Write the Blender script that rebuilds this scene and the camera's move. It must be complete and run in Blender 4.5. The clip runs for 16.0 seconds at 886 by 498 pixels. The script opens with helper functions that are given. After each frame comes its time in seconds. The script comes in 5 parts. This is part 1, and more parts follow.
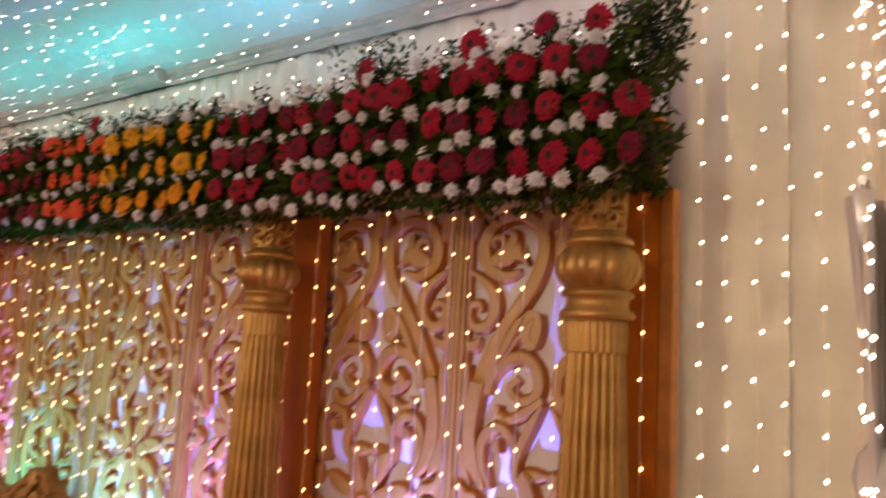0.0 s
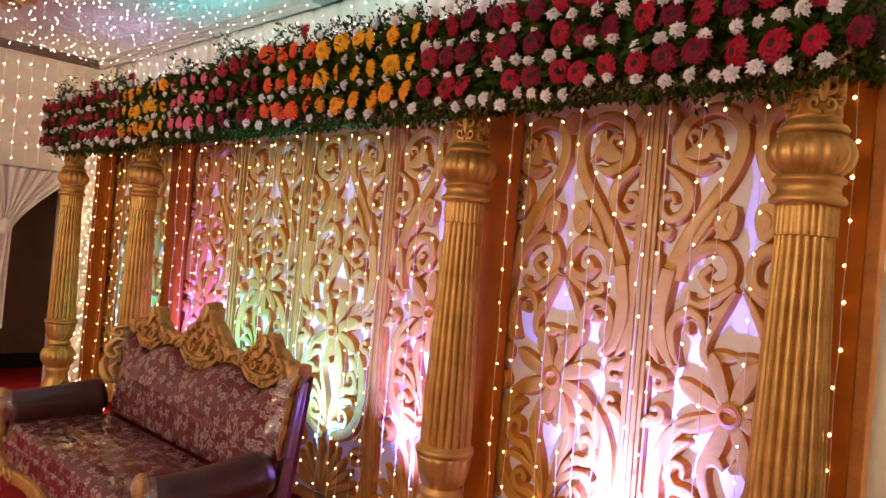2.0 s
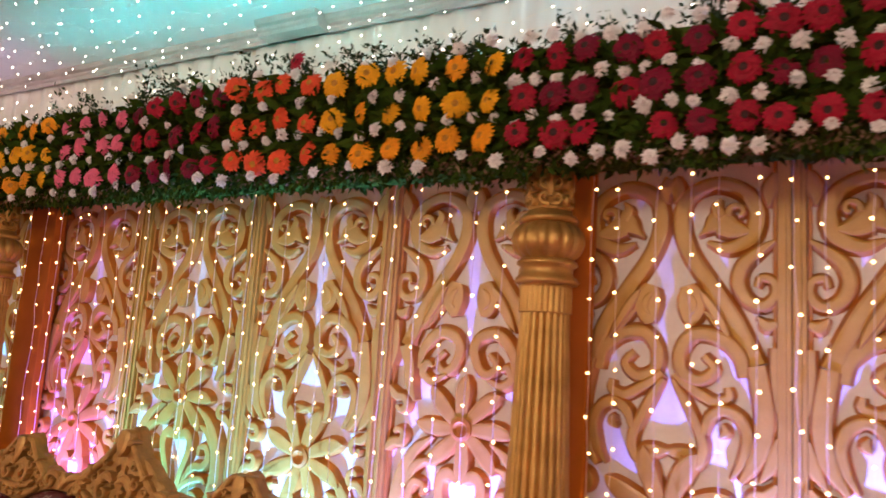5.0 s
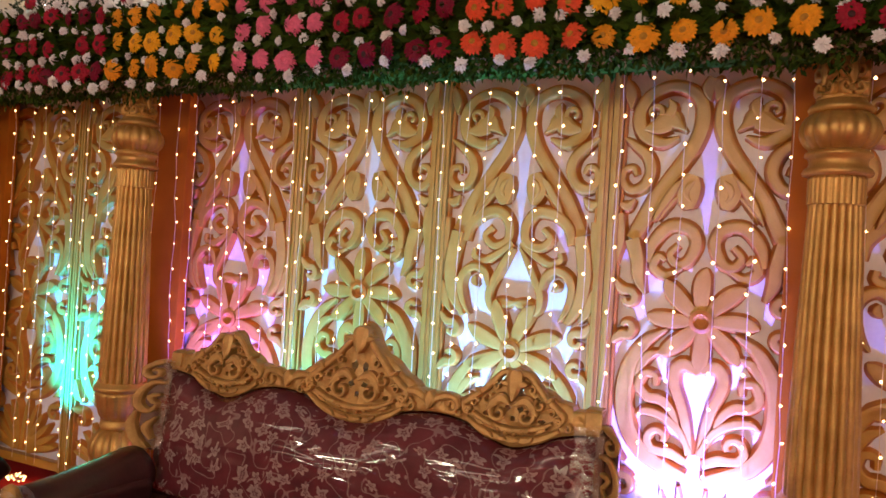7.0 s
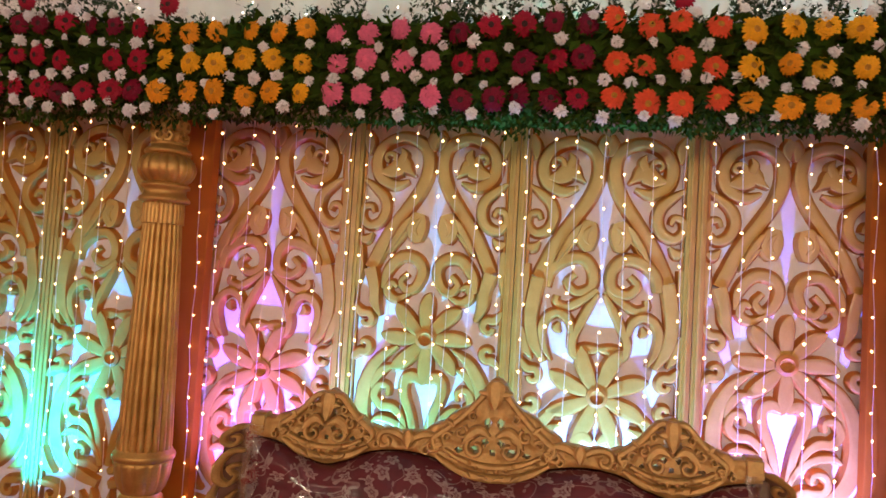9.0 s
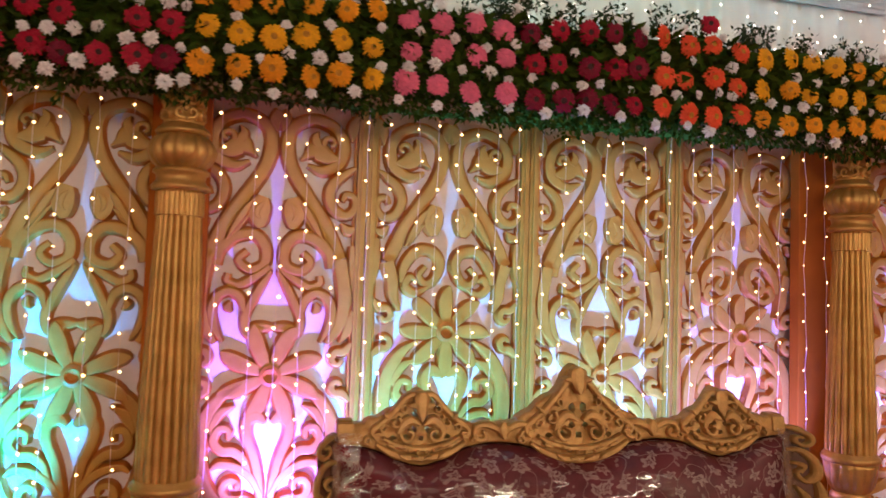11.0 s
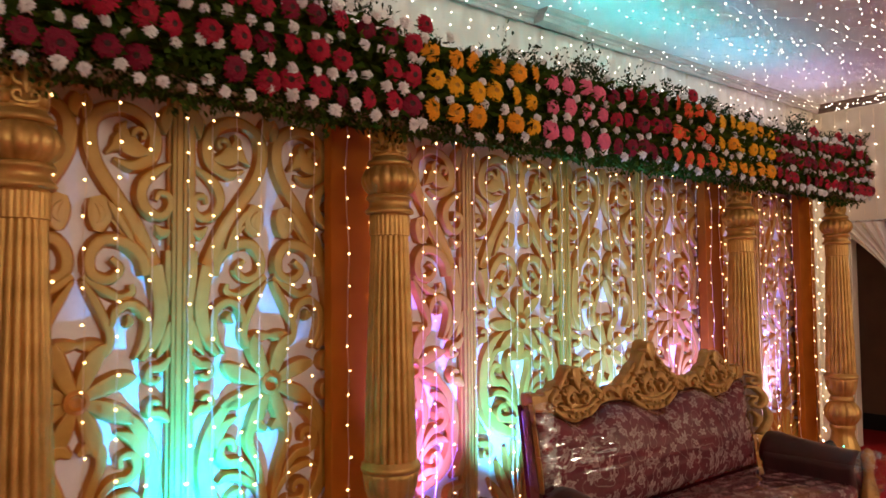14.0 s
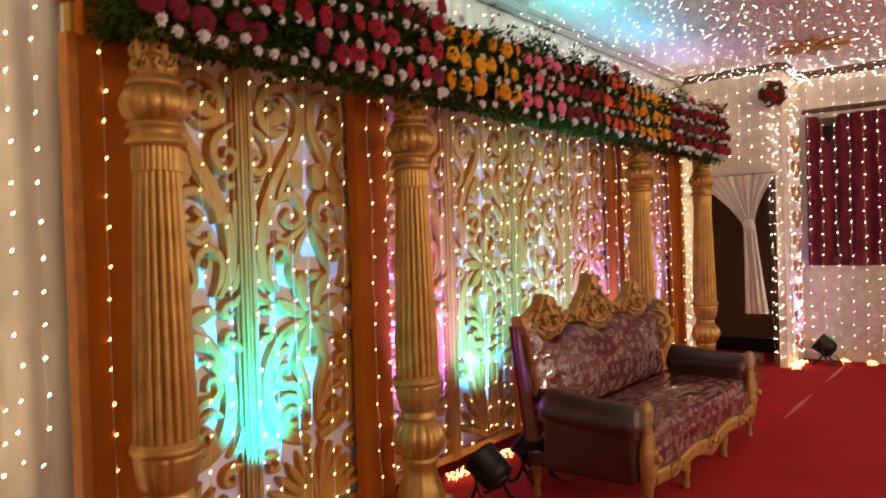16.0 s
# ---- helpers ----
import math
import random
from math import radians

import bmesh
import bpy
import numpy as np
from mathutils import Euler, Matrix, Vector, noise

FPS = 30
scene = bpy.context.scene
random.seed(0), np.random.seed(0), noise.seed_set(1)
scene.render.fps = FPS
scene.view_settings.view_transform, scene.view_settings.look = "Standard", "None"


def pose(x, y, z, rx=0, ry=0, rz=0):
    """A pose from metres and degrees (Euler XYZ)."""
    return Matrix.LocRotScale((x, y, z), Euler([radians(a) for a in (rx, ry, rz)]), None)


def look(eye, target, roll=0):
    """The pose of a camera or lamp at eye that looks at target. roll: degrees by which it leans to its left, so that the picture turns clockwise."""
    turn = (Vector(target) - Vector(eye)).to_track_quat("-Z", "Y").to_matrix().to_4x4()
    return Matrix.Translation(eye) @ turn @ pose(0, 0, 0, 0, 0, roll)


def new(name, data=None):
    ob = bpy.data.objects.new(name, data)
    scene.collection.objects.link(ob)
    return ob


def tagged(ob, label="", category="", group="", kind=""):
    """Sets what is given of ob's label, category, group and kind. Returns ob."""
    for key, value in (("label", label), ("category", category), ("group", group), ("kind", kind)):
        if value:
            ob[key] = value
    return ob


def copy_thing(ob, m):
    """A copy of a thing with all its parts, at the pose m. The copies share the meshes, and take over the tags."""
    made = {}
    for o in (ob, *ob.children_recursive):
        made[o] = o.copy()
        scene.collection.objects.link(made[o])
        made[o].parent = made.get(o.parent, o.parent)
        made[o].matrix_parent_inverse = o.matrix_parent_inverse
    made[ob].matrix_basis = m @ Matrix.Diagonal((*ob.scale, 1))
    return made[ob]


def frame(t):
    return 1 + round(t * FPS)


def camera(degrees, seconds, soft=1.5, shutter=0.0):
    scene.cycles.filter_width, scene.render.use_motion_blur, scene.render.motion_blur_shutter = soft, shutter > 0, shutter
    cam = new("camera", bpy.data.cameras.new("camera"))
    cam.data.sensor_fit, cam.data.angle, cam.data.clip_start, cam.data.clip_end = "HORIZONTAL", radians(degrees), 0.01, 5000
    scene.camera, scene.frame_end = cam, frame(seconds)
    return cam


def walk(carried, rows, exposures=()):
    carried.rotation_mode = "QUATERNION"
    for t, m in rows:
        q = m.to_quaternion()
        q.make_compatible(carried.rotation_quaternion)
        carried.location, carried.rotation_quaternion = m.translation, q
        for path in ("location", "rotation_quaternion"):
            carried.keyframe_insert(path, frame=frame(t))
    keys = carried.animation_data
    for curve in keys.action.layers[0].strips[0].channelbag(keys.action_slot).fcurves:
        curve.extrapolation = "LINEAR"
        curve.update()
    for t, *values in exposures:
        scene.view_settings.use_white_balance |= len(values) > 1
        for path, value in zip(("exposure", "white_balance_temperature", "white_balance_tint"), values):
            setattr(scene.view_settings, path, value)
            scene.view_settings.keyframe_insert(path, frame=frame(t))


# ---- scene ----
cam = camera(62.5, 16.0, soft=1.55, shutter=0.5)
PATH = [
    (0, (3.759, -2.291, 1.684), (2.645, -0.651, 1.946), 3.2),
    (0.5, (3.738, -2.451, 1.605), (2.48, -0.903, 1.743), 4.6),
    (1, (3.721, -2.517, 1.581), (2.396, -1.021, 1.657), 5.6),
    (1.5, (3.723, -2.57, 1.562), (2.338, -1.126, 1.586), 4.7),
    (2, (3.689, -2.605, 1.549), (2.303, -1.163, 1.562), 4.8),
    (2.5, (3.673, -2.618, 1.532), (2.296, -1.167, 1.564), 4.7),
    (3, (3.584, -2.585, 1.542), (2.242, -1.107, 1.661), 5.7),
    (3.2, (3.517, -2.556, 1.537), (2.21, -1.053, 1.722), 5.7),
    (5.3, (2.249, -2.552, 1.52), (1.303, -0.813, 1.809), 3.9),
    (5.5, (2.146, -2.565, 1.513), (1.17, -0.842, 1.796), 5.2),
    (6, (1.853, -2.744, 1.501), (1.03, -0.928, 1.664), 3.5),
    (6.5, (1.623, -2.886, 1.466), (0.718, -1.105, 1.554), 4.2),
    (7, (1.395, -2.955, 1.449), (0.56, -1.138, 1.466), 3.5),
    (7.5, (1.181, -3.083, 1.455), (0.459, -1.218, 1.516), 3.2),
    (8, (0.889, -3.265, 1.472), (0.32, -1.349, 1.534), 3.1),
    (8.5, (0.53, -3.274, 1.478), (0.09, -1.327, 1.596), 1.0),
    (8.7, (0.404, -3.257, 1.491), (-0.006, -1.302, 1.602), 2.3),
    (10.8, (-1.081, -3.183, 1.469), (-0.635, -1.235, 1.566), 1.2),
    (11, (-1.219, -3.183, 1.464), (-0.724, -1.248, 1.563), 1.8),
    (11.5, (-1.598, -3.056, 1.431), (-1.011, -1.151, 1.589), 0.7),
    (12, (-1.895, -3.004, 1.446), (-1.233, -1.129, 1.663), 1.4),
    (12.5, (-2.266, -2.987, 1.456), (-1.387, -1.194, 1.553), 0.8),
    (13, (-2.602, -2.922, 1.441), (-1.596, -1.197, 1.549), 1.2),
    (13.5, (-2.946, -2.907, 1.464), (-1.806, -1.272, 1.625), 0.3),
    (14, (-3.317, -2.914, 1.472), (-2.052, -1.368, 1.572), -0.5),
    (14.5, (-3.63, -2.834, 1.5), (-2.304, -1.349, 1.692), -3.8),
    (15, (-3.9, -2.763, 1.496), (-2.361, -1.495, 1.652), -1.5),
    (15.5, (-4.21, -2.754, 1.474), (-2.596, -1.574, 1.524), -3.6),
    (16, (-4.345, -2.725, 1.412), (-2.764, -1.5, 1.39), -1.8),
]
walk(cam, [(t, look(eye, target, roll)) for t, eye, target, roll in PATH],
     [(0, -0.05), (0.5, 0.1), (1, 0.2), (2, 0.4), (3, 0.46), (5.5, 0.28), (6, 0.26), (7, 0.12), (8, 0.25), (8.5, 0.2), (11, 0.08), (12.5, 0.0), (13.5, -0.08), (14, 0.0), (15, 0.1), (16, 0.22)])

# ---- world and lights ----
world = bpy.data.worlds.new("night")
scene.world = world
world.use_nodes = True
world.node_tree.nodes["Background"].inputs[0].default_value = (0.9, 0.75, 0.6, 1)
world.node_tree.nodes["Background"].inputs[1].default_value = 0.045
scene.view_settings.exposure = 0.0


def area_lamp(name, m, sx, sy, power, colour):
    d = bpy.data.lights.new(name, "AREA")
    d.shape, d.size, d.size_y, d.energy, d.color = "RECTANGLE", sx, sy, power, colour
    ob = new(name, d)
    ob.matrix_world = m
    return ob


def spot_lamp(name, eye, target, power, colour, degrees=70, blend=1.0, radius=0.03):
    d = bpy.data.lights.new(name, "SPOT")
    d.energy, d.color, d.spot_size, d.spot_blend, d.shadow_soft_size = power, colour, radians(degrees), blend, radius
    ob = new(name, d)
    ob.matrix_world = look(eye, target)
    return ob


# hall ceiling fixtures behind the camera
HALL_LAMPS = [(-3.6, -5.4), (0.0, -5.4), (3.4, -5.4)]
for lx, ly in HALL_LAMPS:
    area_lamp("hall_light", pose(lx, ly, 3.06), 1.15, 0.55, 12, (1.0, 0.82, 0.62))
# fluorescent battens on the rear wall, facing the stage
TUBES = [(-3.9, 2.35, 30), (-1.3, 2.35, 41), (1.3, 2.35, 46), (3.6, 2.35, 45)]
for lx, lz, power in TUBES:
    area_lamp("tube_light", look((lx, -7.40, lz), (lx * 0.8, 0, 1.6)), 1.2, 0.09, power, (1.0, 0.86, 0.64))

# coloured floor cans: x, y, aim, power, colour, cone
PARS = [
    (-2.26, -0.44, (-2.22, 0.02, 0.80), 590, (0.0, 0.36, 1.0), 64),
    (-1.13, -0.44, (-1.10, 0.02, 0.82), 430, (0.19, 0.09, 0.95), 72),
    (-0.70, -0.46, (-0.40, 0.02, 1.04), 320, (0.055, 0.385, 0.88), 80),
    (0.36, -0.42, (0.38, 0.02, 1.00), 345, (0.105, 0.315, 0.92), 80),
    (1.20, -0.44, (1.14, 0.02, 0.82), 470, (0.16, 0.145, 1.0), 72),
    (2.28, -0.46, (2.28, 0.02, 0.82), 570, (0.13, 0.155, 1.0), 72),
]
for lx, ly, aim, power, colour, cone in PARS:
    spot_lamp("par_beam", (lx, ly + 0.06, 0.29), aim, power, colour, cone)
spot_lamp("par_beam_side", (4.12, -1.10, 0.28), (4.05, -0.85, 0.9), 45, (0.35, 0.25, 1.0), 70)
# unseen lamps added above the garland box, for the coloured glow on the ceiling
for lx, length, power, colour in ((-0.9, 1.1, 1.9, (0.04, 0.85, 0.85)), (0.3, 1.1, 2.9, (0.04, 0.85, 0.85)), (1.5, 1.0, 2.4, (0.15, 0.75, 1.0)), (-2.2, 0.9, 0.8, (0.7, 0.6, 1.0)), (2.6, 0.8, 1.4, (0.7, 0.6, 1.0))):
    area_lamp("added_uplight", look((lx, -0.26, 2.62), (lx, -0.33, 3.1)), length, 0.05, power, colour).data.spread = radians(130)

# ---- materials ----
def material(name, colour, rough=0.6, metal=0.0, scale=20.0, vary=0.15, bump=0.1, fine=180.0, second=None, coat=0.0, sheen=0.0, island=0.0, spec=0.5):
    """A principled material with a colour that varies at two scales, a varied roughness and a fine relief."""
    m = bpy.data.materials.new(name)
    m.use_nodes = True
    nt = m.node_tree
    N, L = nt.nodes, nt.links
    b = N["Principled BSDF"]
    co = N.new("ShaderNodeTexCoord")
    n1, n2 = N.new("ShaderNodeTexNoise"), N.new("ShaderNodeTexNoise")
    n1.inputs["Scale"].default_value, n1.inputs["Detail"].default_value = scale, 6
    n2.inputs["Scale"].default_value, n2.inputs["Detail"].default_value = fine, 3
    L.new(co.outputs["Object"], n1.inputs["Vector"])
    L.new(co.outputs["Object"], n2.inputs["Vector"])
    ramp = N.new("ShaderNodeValToRGB")
    c2 = second or tuple(c * (1 - 2 * vary) for c in colour)
    ramp.color_ramp.elements[0].position, ramp.color_ramp.elements[1].position = 0.3, 0.68
    ramp.color_ramp.elements[0].color, ramp.color_ramp.elements[1].color = (*c2, 1), (*colour, 1)
    L.new(n1.outputs["Fac"], ramp.inputs["Fac"])
    out = ramp.outputs["Color"]
    mix = N.new("ShaderNodeHueSaturation")
    mr = N.new("ShaderNodeMapRange")
    mr.inputs[3].default_value, mr.inputs[4].default_value = 1 - vary, 1 + vary
    L.new(n2.outputs["Fac"], mr.inputs[0])
    L.new(mr.outputs[0], mix.inputs["Value"])
    L.new(out, mix.inputs["Color"])
    out = mix.outputs["Color"]
    if island:
        oi, geo = N.new("ShaderNodeObjectInfo"), N.new("ShaderNodeNewGeometry")
        add = N.new("ShaderNodeMath")
        add.operation = "ADD"
        L.new(oi.outputs["Random"], add.inputs[0])
        L.new(geo.outputs["Random Per Island"], add.inputs[1])
        mr2 = N.new("ShaderNodeMapRange")
        mr2.inputs[2].default_value = 2.0
        mr2.inputs[3].default_value, mr2.inputs[4].default_value = 1 - island, 1 + island
        L.new(add.outputs[0], mr2.inputs[0])
        h2 = N.new("ShaderNodeHueSaturation")
        L.new(mr2.outputs[0], h2.inputs["Value"])
        L.new(out, h2.inputs["Color"])
        out = h2.outputs["Color"]
    L.new(out, b.inputs["Base Color"])
    rr = N.new("ShaderNodeMapRange")
    rr.inputs[3].default_value, rr.inputs[4].default_value = max(rough - 0.12, 0.03), min(rough + 0.12, 1)
    L.new(n1.outputs["Fac"], rr.inputs[0])
    L.new(rr.outputs[0], b.inputs["Roughness"])
    b.inputs["Metallic"].default_value = metal
    b.inputs["Specular IOR Level"].default_value = spec
    b.inputs["Coat Weight"].default_value = coat
    b.inputs["Coat Roughness"].default_value = 0.12
    b.inputs["Sheen Weight"].default_value = sheen
    if bump:
        bp = N.new("ShaderNodeBump")
        bp.inputs["Strength"].default_value, bp.inputs["Distance"].default_value = bump, 0.004
        L.new(n2.outputs["Fac"], bp.inputs["Height"])
        L.new(bp.outputs[0], b.inputs["Normal"])
    return m


def glow(name, colour, strength):
    m = bpy.data.materials.new(name)
    m.use_nodes = True
    b = m.node_tree.nodes["Principled BSDF"]
    b.inputs["Base Color"].default_value = (*colour, 1)
    b.inputs["Emission Color"].default_value = (*colour, 1)
    b.inputs["Emission Strength"].default_value = strength
    return m


M_GOLD = material("gilded_fibre", (0.55, 0.32, 0.10), 0.40, 0.35, 22, 0.16, 0.4, 110, second=(0.36, 0.20, 0.06))
M_PILLAR = material("antique_gold_paint", (0.66, 0.40, 0.125), 0.42, 0.6, 9, 0.14, 0.25, 120, second=(0.42, 0.24, 0.06))
M_LATTICE = material("tan_gold_board", (0.54, 0.305, 0.060), 0.40, 0.12, 10, 0.08, 0.15, 160, second=(0.44, 0.225, 0.036), coat=0.06, spec=0.35)
M_CARVE = material("golden_carved_edge", (0.60, 0.225, 0.027), 0.55, 0, 14, 0.15, 0.2, 160)
M_BACKING = material("pale_satin_backing", (0.84, 0.80, 0.82), 0.5, 0, 6, 0.06, 0.1, 60)
M_ORANGE = material("rust_velvet", (0.50, 0.155, 0.019), 0.9, 0, 5, 0.1, 0.3, 200, second=(0.40, 0.12, 0.014), spec=0.02)
M_WALL = material("cream_wall_paint", (0.78, 0.70, 0.60), 0.8, 0, 3, 0.05, 0.1, 120)
M_CEIL = material("white_ceiling_paint", (0.78, 0.75, 0.79), 0.85, 0, 2, 0.04, 0.08, 90)
M_DRAPE = material("cream_drape_cloth", (0.80, 0.76, 0.67), 0.85, 0, 5, 0.06, 0.2, 260, sheen=0.2)
M_WHITE = material("white_chiffon", (0.84, 0.81, 0.78), 0.8, 0, 5, 0.05, 0.2, 260, sheen=0.2)
M_CARPET = material("red_carpet", (0.46, 0.024, 0.027), 0.95, 0, 3, 0.14, 0.8, 420, second=(0.36, 0.017, 0.020), spec=0.1)
M_PALE_STRIP = material("pale_carpet_strip", (0.62, 0.20, 0.19), 0.8, 0, 40, 0.2, 0.3, 300)
M_MAROON = material("maroon_curtain_cloth", (0.20, 0.03, 0.05), 0.8, 0, 8, 0.2, 0.3, 200, spec=0.15)
M_BLACK = material("black_metal", (0.015, 0.015, 0.017), 0.45, 0.2, 20, 0.2, 0.1, 200)
M_DARKWOOD = material("dark_brown_door_board", (0.15, 0.085, 0.06), 0.5, 0, 6, 0.2, 0.15, 120)
M_PASSAGE = material("brown_passage_paint", (0.25, 0.155, 0.105), 0.6, 0, 4, 0.12, 0.1, 120)
M_CORD = material("clear_wire", (0.95, 0.80, 0.62), 0.5, 0, 30, 0.05, 0.0)
M_FINEWIRE = material("fine_grey_wire", (0.14, 0.13, 0.13), 0.5, 0, 30, 0.05, 0.0)
M_SILVER = material("steel_rod", (0.55, 0.55, 0.57), 0.3, 0.9, 30, 0.08, 0.05)
M_PLASTIC = material("white_plastic", (0.72, 0.72, 0.72), 0.4, 0, 12, 0.05, 0.05)
M_ROSETTE = material("bronze_plaster", (0.66, 0.37, 0.14), 0.55, 0.15, 14, 0.2, 0.3, 80)
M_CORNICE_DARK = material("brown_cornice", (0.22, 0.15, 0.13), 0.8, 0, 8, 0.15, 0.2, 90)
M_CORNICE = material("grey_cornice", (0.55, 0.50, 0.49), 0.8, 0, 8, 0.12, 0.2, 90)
M_LEAF = material("dark_green_leaf", (0.054, 0.105, 0.012), 0.7, 0, 30, 0.2, 0.1, 160, second=(0.046, 0.072, 0.012), island=0.5, spec=0.02)
M_SPRIG = material("grey_green_sprig", (0.055, 0.085, 0.045), 0.6, 0, 30, 0.2, 0.1, 160, second=(0.03, 0.055, 0.028), island=0.5, spec=0.1)
M_TWIG = material("dry_brown_filler", (0.26, 0.17, 0.09), 0.7, 0, 30, 0.2, 0.0, 160, island=0.4)
M_FILLER = material("pale_filler_blossom", (0.55, 0.50, 0.40), 0.7, 0, 30, 0.15, 0.0, 160, island=0.3)
M_STEM = material("grey_green_filler", (0.10, 0.085, 0.05), 0.7, 0, 30, 0.2, 0.0, 160, island=0.4)
M_WHITEFLOWER = material("white_petal", (0.88, 0.88, 0.88), 0.7, 0, 60, 0.06, 0.15, 200, island=0.08, spec=0.2)
M_CORE = material("flower_core", (0.05, 0.012, 0.012), 0.8, 0, 60, 0.2, 0.3, 300)
M_CORE_Y = material("flower_core_ochre", (0.55, 0.26, 0.02), 0.8, 0, 60, 0.2, 0.3, 300)
PETALS = {
    "crimson": material("crimson_petal", (0.36, 0.008, 0.030), 0.6, 0, 40, 0.12, 0.1, 160, island=0.3, spec=0.2),
    "maroon": material("maroon_petal", (0.19, 0.005, 0.026), 0.6, 0, 40, 0.12, 0.1, 160, island=0.25, spec=0.2),
    "orange": material("orange_petal", (0.86, 0.34, 0.012), 0.6, 0, 40, 0.1, 0.1, 160, island=0.15, spec=0.2),
    "yellow": material("amber_petal", (0.88, 0.43, 0.012), 0.6, 0, 40, 0.1, 0.1, 160, island=0.12, spec=0.2),
    "pink": material("pink_petal", (0.78, 0.16, 0.28), 0.6, 0, 40, 0.1, 0.1, 160, island=0.15, spec=0.2),
    "coral": material("coral_petal", (0.80, 0.095, 0.03), 0.6, 0, 40, 0.1, 0.1, 160, island=0.15, spec=0.2),
}
M_BULB = glow("warm_led_bulb", (1.0, 0.56, 0.21), 8)
M_BULB_CEIL = glow("white_led_bulb", (1.0, 0.84, 0.66), 15)
M_BULB_WALL = glow("amber_white_led_bulb", (1.0, 0.76, 0.46), 34)
M_LED_GREEN = glow("green_indicator", (0.1, 1.0, 0.5), 6)


def upholstery():
    """Maroon cloth with woven grey-beige flowers and tendrils, under a thin creased plastic wrap."""
    m = material("floral_upholstery", (0.13, 0.022, 0.030), 0.6, 0, 12, 0.12, 0.2, 300, second=(0.08, 0.011, 0.018))
    nt = m.node_tree
    N, L = nt.nodes, nt.links
    b = N["Principled BSDF"]
    base = b.inputs["Base Color"].links[0].from_socket
    co = N.new("ShaderNodeTexCoord")
    warp = N.new("ShaderNodeTexNoise")
    warp.inputs["Scale"].default_value = 9
    L.new(co.outputs["Object"], warp.inputs["Vector"])
    mixv = N.new("ShaderNodeMix")
    mixv.data_type = "VECTOR"
    mixv.inputs[0].default_value = 0.09
    L.new(co.outputs["Object"], mixv.inputs[4])
    L.new(warp.outputs["Color"], mixv.inputs[5])
    # the cloth's own plane: along the sofa, and up the back or across the seat
    sep, flat = N.new("ShaderNodeSeparateXYZ"), N.new("ShaderNodeCombineXYZ")
    L.new(mixv.outputs[1], sep.inputs[0])

    def calc(op, p, q=None, r=None):
        n = N.new("ShaderNodeMath")
        n.operation = op
        for i, v in enumerate((p, q, r)):
            if isinstance(v, (int, float)):
                n.inputs[i].default_value = v
            elif v is not None:
                L.new(v, n.inputs[i])
        return n.outputs[0]

    L.new(calc("MULTIPLY_ADD", sep.outputs[1], 0.3, sep.outputs[0]), flat.inputs[0])
    L.new(calc("MULTIPLY_ADD", sep.outputs[1], 0.95, sep.outputs[2]), flat.inputs[1])
    vo = N.new("ShaderNodeTexVoronoi")
    vo.voronoi_dimensions = "2D"
    vo.inputs["Scale"].default_value, vo.inputs["Randomness"].default_value = 12.5, 0.8
    L.new(flat.outputs[0], vo.inputs["Vector"])
    # flowers: five petals round an eye, each flower turned by its own amount
    off = N.new("ShaderNodeVectorMath")
    off.operation = "SUBTRACT"
    L.new(flat.outputs[0], off.inputs[0])
    L.new(vo.outputs["Position"], off.inputs[1])
    so, sc = N.new("ShaderNodeSeparateXYZ"), N.new("ShaderNodeSeparateColor")
    L.new(off.outputs[0], so.inputs[0])
    L.new(vo.outputs["Color"], sc.inputs[0])
    angle = calc("ARCTAN2", so.outputs[1], so.outputs[0])
    lobes = calc("COSINE", calc("MULTIPLY_ADD", angle, 5.0, calc("MULTIPLY", sc.outputs[0], 30.0)))
    reach = calc("MULTIPLY_ADD", lobes, 0.085, calc("MULTIPLY_ADD", sc.outputs[1], 0.10, 0.22))
    r1 = N.new("ShaderNodeValToRGB")
    e = r1.color_ramp.elements
    e[0].position, e[0].color = 0.0, (0.75, 0.75, 0.75, 1)
    e[1].position, e[1].color = 1.0, (0, 0, 0, 1)
    for p, v in ((0.18, 0.7), (0.24, 0.05), (0.36, 0.1), (0.44, 0.75), (0.86, 1.0), (0.95, 0.9)):
        k = e.new(p)
        k.color = (v, v, v, 1)
    L.new(calc("DIVIDE", vo.outputs["Distance"], reach), r1.inputs["Fac"])
    # small leaves scattered between
    vl = N.new("ShaderNodeTexVoronoi")
    vl.inputs["Scale"].default_value = 30
    ml = N.new("ShaderNodeMapping")
    ml.inputs["Scale"].default_value, ml.inputs["Rotation"].default_value = (1.0, 1.0, 0.5), (0.3, 0.5, 0.2)
    L.new(mixv.outputs[1], ml.inputs["Vector"])
    L.new(ml.outputs[0], vl.inputs["Vector"])
    rl = N.new("ShaderNodeValToRGB")
    e = rl.color_ramp.elements
    e[0].position, e[0].color = 0.17, (0.6, 0.6, 0.6, 1)
    e[1].position, e[1].color = 0.21, (0, 0, 0, 1)
    L.new(vl.outputs["Distance"], rl.inputs["Fac"])
    mleaf = N.new("ShaderNodeMath")
    mleaf.operation = "MAXIMUM"
    L.new(r1.outputs["Color"], mleaf.inputs[0])
    L.new(rl.outputs["Color"], mleaf.inputs[1])
    # tendrils: thin iso-lines of a slow noise
    tn = N.new("ShaderNodeTexNoise")
    tn.inputs["Scale"].default_value, tn.inputs["Detail"].default_value = 13, 0.3
    L.new(co.outputs["Object"], tn.inputs["Vector"])
    r2 = N.new("ShaderNodeValToRGB")
    e = r2.color_ramp.elements
